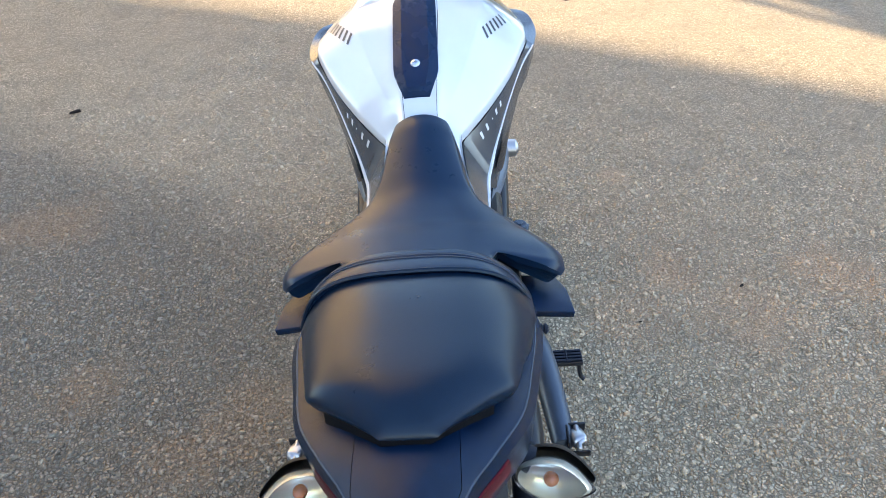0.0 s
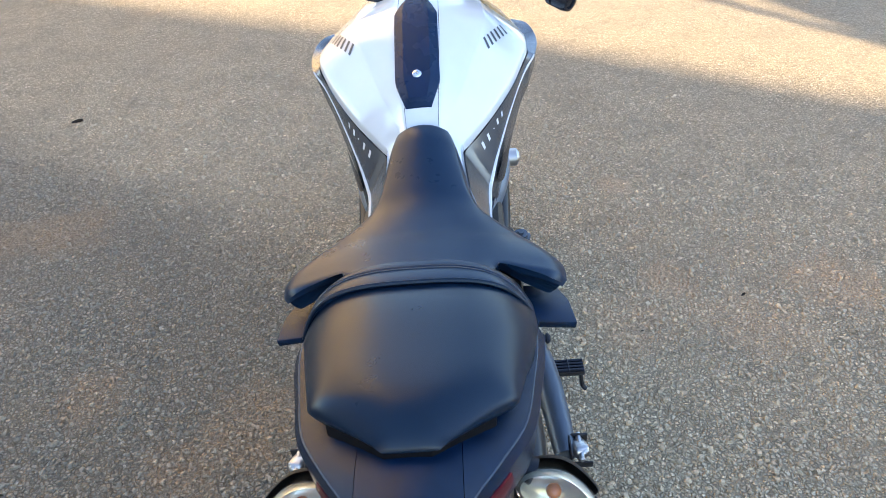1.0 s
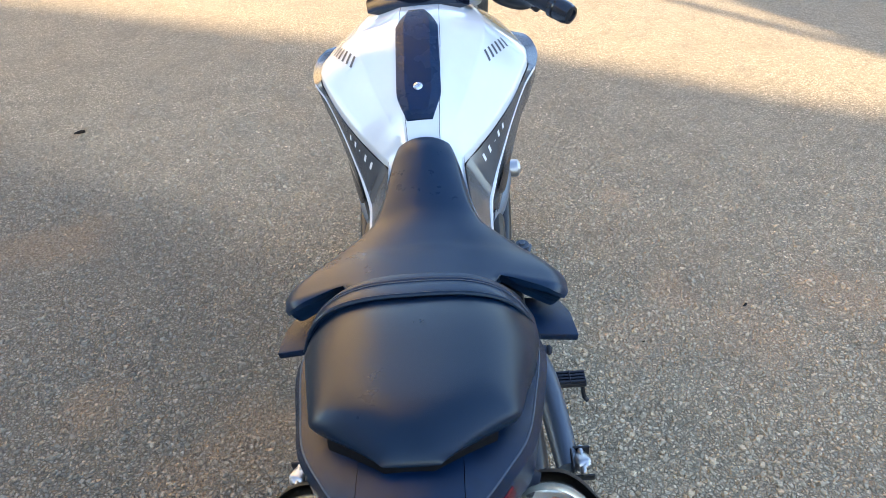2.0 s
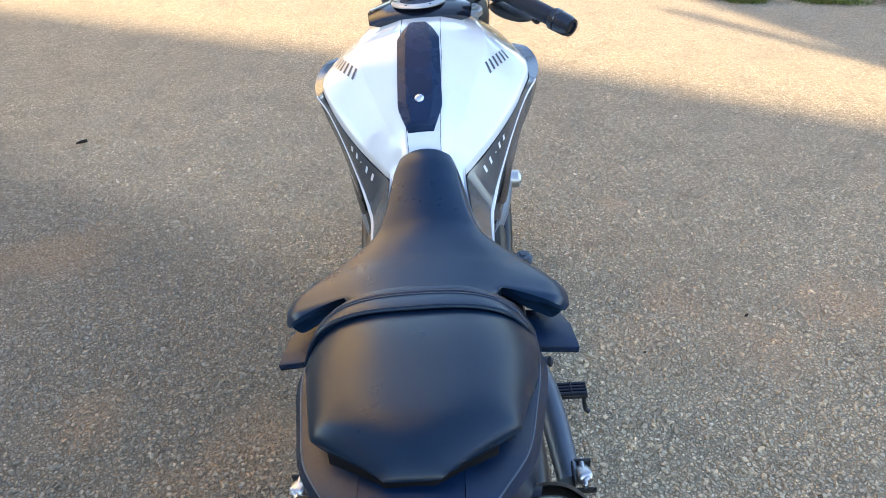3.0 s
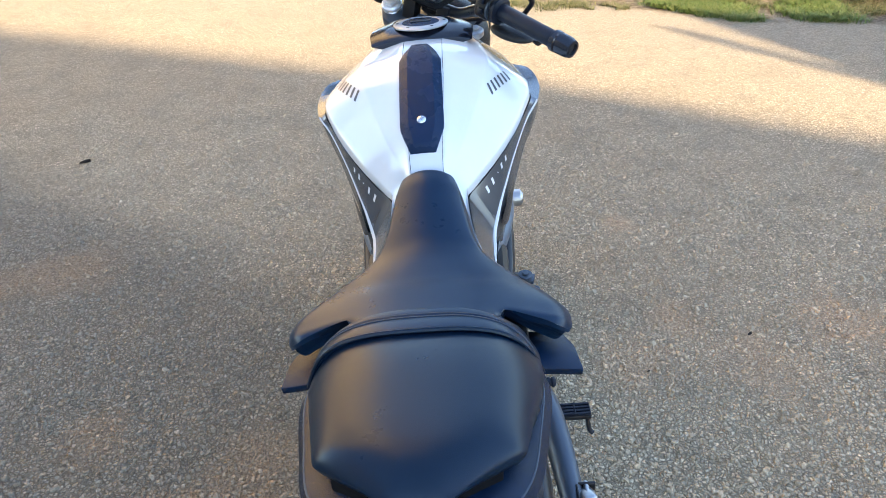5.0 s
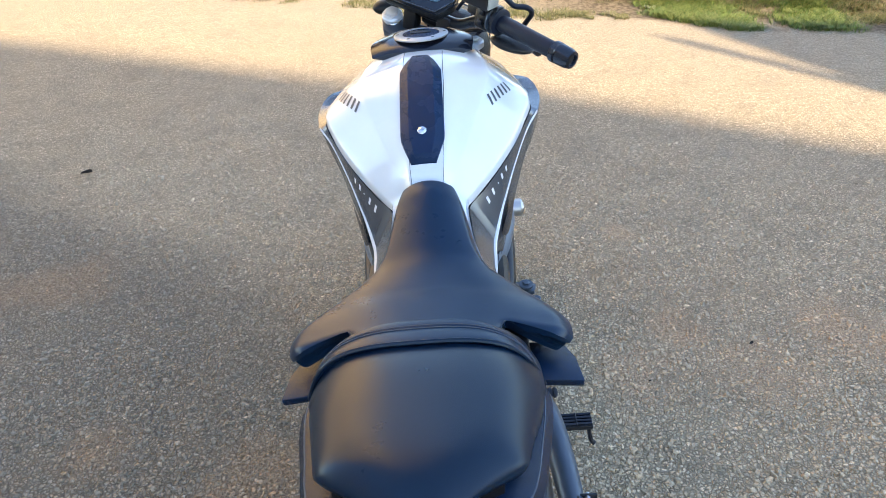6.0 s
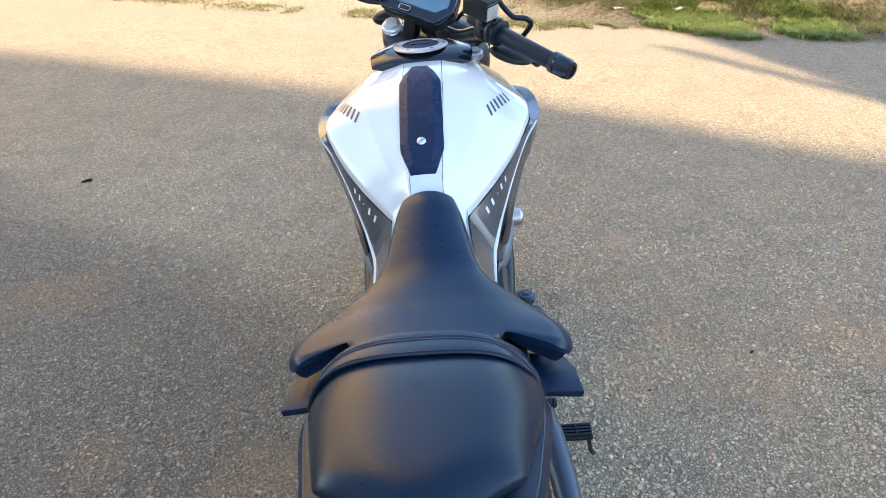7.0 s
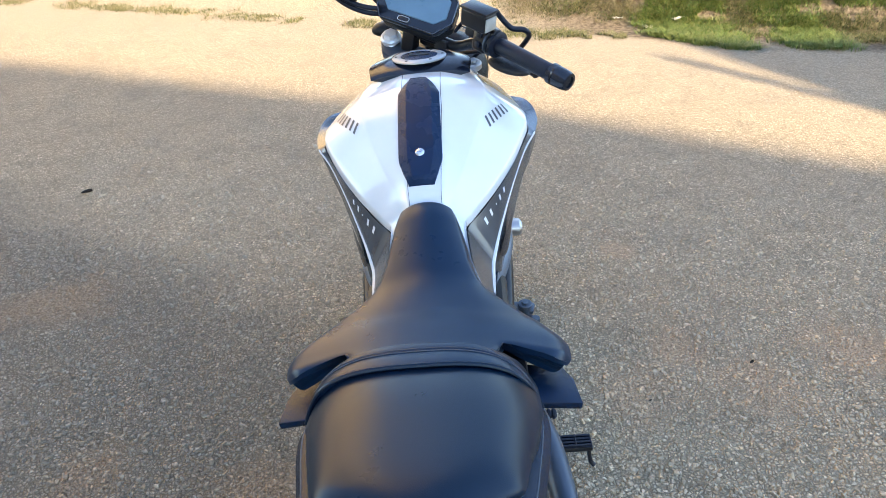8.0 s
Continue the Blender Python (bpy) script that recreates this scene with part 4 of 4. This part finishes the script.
res_m = Matrix.Translation(Vector((0.168, 0.740, 1.103)))
reservoir = steered("brake_fluid_reservoir", slab(0.058, 0.034, 0.034, res_m @ pose(0, 0, 0, 8, 0, -12), 0.005, 3), METALBLACK, None, "black fluid reservoir with grey lid")
steered("reservoir_window", slab(0.003, 0.028, 0.024, res_m @ pose(0, 0, 0, 8, 0, -12) @ pose(0.0295, -0.001, -0.001), 0.001), plain("frosted reservoir plastic", (0.36, 0.36, 0.34), 0.40, relief=0), reservoir, "pale translucent end window")
steered("reservoir_lid", slab(0.060, 0.036, 0.005, res_m @ pose(0, 0, 0, 8, 0, -12) @ pose(0, 0, 0.0185), 0.0015), METALBLACK, reservoir)

# display
DASH = pose(-0.025, 0.850, 1.045, 42, 0, 0)
dash_out = [(-0.066, -0.044), (0.066, -0.044), (0.092, -0.010), (0.082, 0.040), (0.050, 0.062), (-0.050, 0.062), (-0.082, 0.040), (-0.092, -0.010)]
dash = steered("instrument_display", plate(dash_out, 0.016, DASH, 0.004, 3), GLOSSBLACK, None, "black instrument display with blue grey screen")
steered("display_back", plate([(x * 0.95, y * 0.95 - 0.002) for x, y in dash_out], 0.026, DASH @ pose(0, 0, -0.012), 0.006, 3), PLASTIC, dash, "matt black back shell")
steered("display_rim", pipe([DASH @ Vector((x * 0.985, y * 0.985, 0.0005)) for x, y in dash_out + dash_out[:1]], 0.0011, 6), SATIN, dash, "thin grey rim line")
screen_out = [(-0.054, -0.024), (0.056, -0.024), (0.076, -0.004), (0.068, 0.034), (0.044, 0.048), (-0.044, 0.048), (-0.068, 0.034), (-0.074, -0.004)]
steered("screen", plate(screen_out, 0.003, DASH @ pose(0, 0, 0.002), 0.001, 1), SCREEN, dash, "blue grey glass screen")
knob_m = DASH @ pose(-0.010, -0.034, 0.001)
steered("display_button", slab(0.024, 0.009, 0.004, knob_m, 0.002), METALBLACK, dash)
steered("button_bezel", pipe([knob_m @ Vector((0.013 * math.copysign(abs(math.cos(a)) ** 0.5, math.cos(a)), 0.0055 * math.copysign(abs(math.sin(a)) ** 0.5, math.sin(a)), 0.0018)) for a in np.linspace(0, 2 * math.pi, 25)], 0.0008, 6), STEEL, dash, "bright button bezel")
steered("display_sensor", spin([(0.0045, 0), (0.0045, 0.0015), (0.0005, 0.002)], DASH @ pose(0.0, 0.054, 0), 14), STEEL, dash, "small pale round sensor")
steered("display_bracket", slab(0.05, 0.03, 0.05, pose(0, 0.895, 0.985), 0.006), PLASTIC, dash)
# headlamp and front indicators
lamp = steered("headlamp", join(ball(0.095, 0.07, 0.085, pose(0, 1.00, 0.88)), slab(0.12, 0.06, 0.05, pose(0, 0.96, 0.955), 0.02, 3)), PLASTIC, None, "black headlamp shell")
steered("headlamp_glass", ball(0.075, 0.03, 0.07, pose(0, 1.045, 0.895)), LENS, lamp)
mirror = steered("folded_mirror", ball(0.043, 0.022, 0.011, pose(0.232, 0.772, 1.024, 10, 0, 4)), PLASTIC, None, "black mirror folded below the grip")
steered("stalk", rod((0.15, 0.80, 1.045), (0.21, 0.785, 1.024), 0.007), METALBLACK, mirror)
part("lamp_bracket", ball(0.030, 0.022, 0.016, pose(-0.088, 0.955, 0.985, 0, 0, 25)), PLASTIC, bike, "black lamp bracket beside the fork")
steered("master_cylinder", join(rod((0.150, 0.775, 1.075), (0.205, 0.755, 1.078), 0.011), slab(0.026, 0.022, 0.03, pose(0.168, 0.765, 1.083), 0.004)), METALBLACK, reservoir)
steered("hose_banjo", join(rod((0.142, 0.785, 1.070), (0.142, 0.785, 1.088), 0.008), pipe([(0.142, 0.79, 1.078), (0.125, 0.84, 1.085), (0.10, 0.89, 1.05), (0.07, 0.93, 0.98)], 0.0045, 8, 6)), RUBBER, reservoir)
steered("cable", pipe([(0.180, 0.768, 1.072), (0.190, 0.790, 1.072), (0.190, 0.815, 1.045), (0.16, 0.86, 1.01), (0.05, 0.93, 0.95)], 0.0045, 8, 6), RUBBER)
# hoses and cables round the head
for a in ([(0.13, 0.83, 1.04), (0.10, 0.92, 1.06), (0.03, 0.96, 1.00), (0.0, 0.94, 0.93)], [(0.16, 0.83, 1.02), (0.15, 0.89, 1.01), (0.10, 0.95, 0.97), (0.05, 0.95, 0.90)],
          [(-0.18, 0.82, 1.03), (-0.16, 0.92, 1.06), (-0.08, 0.96, 1.0), (-0.03, 0.94, 0.92)]):
    steered("cable", pipe(a, 0.0042, 8, 6), RUBBER)


part("brake_hose", pipe([(0.150, 0.79, 1.045), (0.159, 0.80, 1.030), (0.170, 0.80, 1.016), (0.184, 0.80, 1.004), (0.203, 0.80, 1.001), (0.216, 0.81, 0.985), (0.20, 0.84, 0.95)], 0.0055, 10, 5), RUBBER, bike, "black brake hose behind the grip")
for lift in (0.0, 0.011):
    part("cable", pipe([(-0.235, 0.93, 1.115 + lift), (-0.182, 0.92, 1.072 + lift), (-0.150, 0.91, 1.050 + lift), (-0.110, 0.90, 1.036 + lift), (-0.07, 0.90, 1.028 + lift), (-0.03, 0.91, 1.00)], 0.0052, 10, 6), RUBBER, bike, "thick black cable sheath")


# wheels
def tyre_ring(big, fat):
    return [(big + fat * 0.92 * math.cos(a), fat * math.sin(a)) for a in np.linspace(-1.9, 1.9, 15)]


def wheel(y, radius, fat, m):
    turn = m @ pose(0, y, radius, 0, 90, 0)
    tyre = part("wheel", spin(tyre_ring(radius - fat * 0.92, fat), turn, 56), RUBBER, bike, "black tyre on a black cast wheel")
    part("rim", spin([(radius - fat * 1.30, -fat * 0.8), (radius - fat * 1.15, -fat * 0.86), (radius - fat * 1.15, fat * 0.86), (radius - fat * 1.30, fat * 0.8)], turn, 48), METALBLACK, tyre)
    part("hub", spin([(0.03, -0.07), (0.045, -0.05), (0.045, 0.05), (0.03, 0.07)], turn, 24), METALBLACK, tyre)
    for k in range(10):
        a = k * math.pi / 5
        part("spoke", pipe([turn @ Vector((0.04 * math.cos(a), 0.04 * math.sin(a), 0)), turn @ Vector(((radius - fat * 1.25) * math.cos(a + 0.1), (radius - fat * 1.25) * math.sin(a + 0.1), 0))], [0.016, 0.011], 8), METALBLACK, tyre)
    for s in (-1, 1):
        part("brake_disc", spin([(0.07, 0), (0.13, 0.001), (0.13, 0.005), (0.07, 0.005)], turn @ pose(0, 0, s * 0.062), 40), STEEL, tyre)


wheel(-0.205, 0.318, 0.088, Matrix.Identity(4))
wheel(1.155, 0.300, 0.060, STEER)
steered("front_mudguard", loft([[(x, 1.155 + r * math.sin(a), 0.30 + r * math.cos(a)) for x, r in ((-0.07, 0.29), (-0.055, 0.318), (0, 0.326), (0.055, 0.318), (0.07, 0.29), (0, 0.318))] for a in np.linspace(-1.1, 0.6, 14)]), PLASTIC, None, "black front mudguard")
for sgn in (1, -1):
    part("swingarm", pipe([(sgn * 0.10, 0.34, 0.40), (sgn * 0.135, 0.10, 0.42), (sgn * 0.125, -0.12, 0.36), (sgn * 0.115, -0.215, 0.318)], [0.034, 0.030, 0.026, 0.030], 12, 5), METALBLACK, bike, "black rear swingarm")
part("rear_axle", rod((-0.14, -0.205, 0.318), (0.14, -0.205, 0.318), 0.012), STEEL, bike)
part("rear_mudguard", loft([[(x, -0.205 + r * math.sin(a), 0.318 + r * math.cos(a)) for x, r in ((-0.09, 0.335), (-0.07, 0.352), (0, 0.356), (0.07, 0.352), (0.09, 0.335), (0, 0.348))] for a in np.linspace(-1.25, 0.5, 14)]), PLASTIC, bike, "black rear mudguard")
part("tail_underside", slab(0.10, 0.34, 0.06, pose(0, -0.17, 0.79, 6, 0, 0), 0.015, 3), PLASTIC, bike)
part("plate_holder", slab(0.05, 0.02, 0.20, pose(0, -0.34, 0.76, -35, 0, 0), 0.006), PLASTIC, bike)
# engine, frame, stand
part("crankcase", slab(0.24, 0.42, 0.26, pose(0, 0.52, 0.38, 4, 0, 0), 0.045, 4), METALBLACK, bike, "black engine crankcase")
part("cylinder_block", slab(0.22, 0.20, 0.26, pose(0, 0.68, 0.60, -32, 0, 0), 0.02, 3), ALLOY, bike)
for sgn in (1, -1):
    part("engine_cover", spin([(0.085, 0), (0.080, 0.018), (0.05, 0.026), (0.001, 0.027)], pose(sgn * 0.12, 0.44, 0.39, 0, sgn * 90, 0), 32), ALLOY if sgn < 0 else METALBLACK, bike)
    part("frame_rail", pipe([(sgn * 0.05, 0.90, 0.88), (sgn * 0.12, 0.72, 0.74), (sgn * 0.125, 0.50, 0.68), (sgn * 0.11, 0.32, 0.60), (sgn * 0.10, 0.30, 0.42)], 0.017, 12, 5), METALBLACK, bike)
    part("subframe_rail", pipe([(sgn * 0.11, 0.40, 0.68), (sgn * 0.10, 0.10, 0.74), (sgn * 0.085, -0.20, 0.82)], 0.014, 10, 4), METALBLACK, bike)
part("radiator", slab(0.28, 0.035, 0.20, pose(0, 0.86, 0.58, 12, 0, 0), 0.008), METALBLACK, bike)
part("exhaust", pipe([(0.05, 0.80, 0.52), (0.05, 0.86, 0.36), (0.04, 0.72, 0.22), (0.06, 0.40, 0.20), (0.12, 0.20, 0.24), (0.145, 0.06, 0.28)], [0.019, 0.02, 0.022, 0.03, 0.045, 0.042], 16, 5), STEEL, bike, "steel exhaust under the engine")
part("side_stand", pipe([(-0.10, 0.36, 0.25), (-0.17, 0.32, 0.13), (-0.245, 0.28, 0.032)], [0.012, 0.010, 0.010], 10, 3), METALBLACK, bike, "black side stand on the asphalt")

# ---- verge ----
rng = random.Random(3)
green, straw, olive = [], [], []
for k in range(6600):
    x = rng.uniform(0.55, 5.0)
    y = 5.0 - 0.30 * x + rng.uniform(-0.32, 1.9)
    d, n = verge(x, y), noise.noise(Vector((x * 1.9, y * 1.9, 2)))
    ragged = 0.05 * noise.noise(Vector((x * 9, y * 9, 5)))
    front = d + ragged
    clump_one = 1.46 < x < 2.04 and front > -0.10 - 0.36 * (x - 1.55) + 0.9 * max(0.0, 1.60 - x)
    clump_two = 2.24 < x < 2.60 and front > -0.13 - 0.15 * (x - 2.28) + 0.6 * max(0.0, x - 2.50)
    track = x > 2.5 and 0.34 < d < 0.44
    if track:
        continue
    if clump_one or clump_two or (x > 2.3 and d > 0.44):
        green.append((x, y, rng.uniform(0.04, 0.10), rng.randrange(50, 100)))
    elif (x > 1.25 and front > 0.22) or (x > 2.04 and front > 0.10) or (x > 2.62 and front > 0.02):
        (olive if n > -0.32 else straw).append((x, y, rng.uniform(0.05, 0.13), rng.randrange(36, 80)))
    elif x < 1.25 and front > 0.24:
        (straw if n > 0.1 else olive).append((x, y, rng.uniform(0.06, 0.14), rng.randrange(20, 50)))
for k in range(420):
    x = rng.uniform(-4.5, 0.6)
    y = 4.87 - 0.37 * x + rng.gauss(0.0, 0.06)
    if noise.noise(Vector((x * 2.0, 7, 1))) > -0.25:
        olive.append((x, y, rng.uniform(0.04, 0.10), rng.randrange(10, 26)))
for k in range(110):
    x = rng.uniform(0.55, 1.30)
    olive.append((x, 4.74 - 0.30 * (x - 0.55) + rng.gauss(-0.02, 0.09) * (1.5 - x), 0.05, 22))
for k in range(200):
    x = rng.uniform(-6.5, 1.0)
    straw.append((x, 5.0 - 0.38 * x + rng.uniform(0.6, 4.5), rng.uniform(0.1, 0.3), rng.randrange(10, 24)))
blades("olive_grass", olive, OLIVE, "matted olive and yellow grass on the bank", 13, 0.030)
blades("green_grass", green, GRASS, "short green grass on the sunlit verge", 11, 0.045)
blades("dry_grass", straw, STRAW, "sparse yellow dry grass along the verge", 12, 0.034)
litter(1.72, 4.74, 0.085, 20, "crumpled white scrap lying in the grass")
litter(1.50, 4.68, 0.075, -30, "dirty white scrap at the grass edge")
litter(1.33, 4.84, 0.065, 5, "small pale scrap on the bare soil")


def fragment(x, y, size, turn, label):
    """A dark dry leaf or twig end, curled."""
    rows = [[(size * (i / 4 - 0.5), size * 0.28 * math.sin(math.pi * (0.08 + 0.84 * i / 4)) * k, 0.003 + 0.3 * size * abs(k) * (0.4 + 0.2 * i)) for k in (-1, -0.4, 0.4, 1)] for i in range(5)]
    bm = loft(rows, closed=False)
    bmesh.ops.solidify(bm, geom=bm.faces[:], thickness=0.0012)
    moved(bm, pose(x, y, terrain(x, y), 0, 0, turn))
    return tagged(link("dry_leaf", bm, plain("dark dry leaf", (0.035, 0.026, 0.018), 0.8)), label, "leaf", group="dark leaf fragments on the asphalt")


fragment(0.884, 1.41, 0.016, 30, "tiny dark curled leaf on the asphalt")
fragment(1.30, 1.02, 0.010, 80, "tiny dark leaf fragment on the asphalt")
fragment(-1.53, 2.63, 0.050, 4, "dark thin dry leaf on the asphalt")
fragment(0.55, 1.28, 0.010, 10, "tiny dark leaf fragment on the asphalt")


# ---- unseen buildings behind, added so that their shade falls over the yard ----
def house(name, p, q, deep, high, label, rise=1.2):
    """A long house: its eave runs from p to q on the yard's side; the roof climbs away from it."""
    p, q = Vector((*p, 0)), Vector((*q, 0))
    d = (q - p).normalized()
    back = Vector((d.y, -d.x, 0))
    if back.dot(SUN_H) > 0:
        back = -back
    n = (q - p).length
    m = Matrix((( d.x, back.x, 0, p.x), (d.y, back.y, 0, p.y), (0, 0, 1, 0), (0, 0, 0, 1)))
    ob = new(name)
    tagged(ob, label, "house")
    part("wall", slab(n - 0.6, deep - 0.6, high, m @ pose(n / 2, deep / 2, high / 2), 0.02, 1), PLASTER, ob, smooth=False)
    roof = [[(x, 0, high - 0.12), (x, 0, high), (x, deep / 2, high + rise), (x, deep, high), (x, deep, high - 0.12), (x, deep / 2, high + rise - 0.12)] for x in (0, n)]
    part("roof", moved(loft(roof), m), ROOFTILE, ob, smooth=False)
    return ob


# unseen block, added for the warm reflections on seat and tail
block = new("reflected_block")
tagged(block, "unseen tall ochre plastered block, added for the warm reflections", "building")
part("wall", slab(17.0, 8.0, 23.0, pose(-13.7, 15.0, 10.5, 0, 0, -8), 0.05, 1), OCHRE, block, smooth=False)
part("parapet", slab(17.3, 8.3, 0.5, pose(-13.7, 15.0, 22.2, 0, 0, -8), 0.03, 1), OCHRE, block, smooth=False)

HIGH = 12.0


def caster(x, y, high=HIGH):
    """The place of an eave, that many metres up, whose shadow ends at (x, y) on the ground."""
    reach = high / math.tan(SUN_EL)
    return (x - SUN_H.x * reach, y - SUN_H.y * reach)


house("house", caster(-12.0, 8.21), caster(-0.05, 3.43), 7.0, HIGH, "unseen tan plastered house with a red brown roof, added as shade caster", 0.3)
house("house", caster(-0.05, 3.68), caster(14.0, -4.23), 6.0, HIGH, "unseen tan plastered house beside its neighbour, red brown roof, added as shade caster", 0.3)
# unseen wing, added to cast the shade beyond the sunlit strip
wing_caster = new("shade_wing")
tagged(wing_caster, "unseen flat roofed tan plastered wing, added as shade caster", "house")
LOW = 5.5
tip, a, b = caster(1.62, 4.36, LOW), caster(3.40, 0.94, LOW), caster(5.6, 3.9, LOW)
part("wall", plate([tip, a, (b[0] + 1.0, a[1] + 0.5), b], LOW - 0.2, pose(0, 0, LOW - 0.2), 0.01, 1), PLASTER, wing_caster, smooth=False)
part("flat_roof", plate([tip, a, (b[0] + 1.0, a[1] + 0.5), b], 0.2, pose(0, 0, LOW), 0.01, 1), ROOFTILE, wing_caster, smooth=False)
# unseen beam, added to cast the thin shadow stripe
part("stripe_caster", rod((*caster(1.32, 4.20, LOW), LOW - 0.1), (*caster(2.30, 3.06, LOW), LOW - 0.1), 0.045, 8), PLASTER, wing_caster)

# unseen low house along the other side of the yard, added to dim the left
neighbour = new("sky_block_house")
tagged(neighbour, "unseen low tan plastered house, added to block sky light from the left", "house")
part("wall", slab(6.0, 13.0, 5.2, pose(-8.2, -5.6, 2.6), 0.03, 1), PLASTER, neighbour, smooth=False)
part("flat_roof", slab(6.5, 13.5, 0.25, pose(-8.2, -5.6, 5.32), 0.03, 1), ROOFTILE, neighbour, smooth=False)
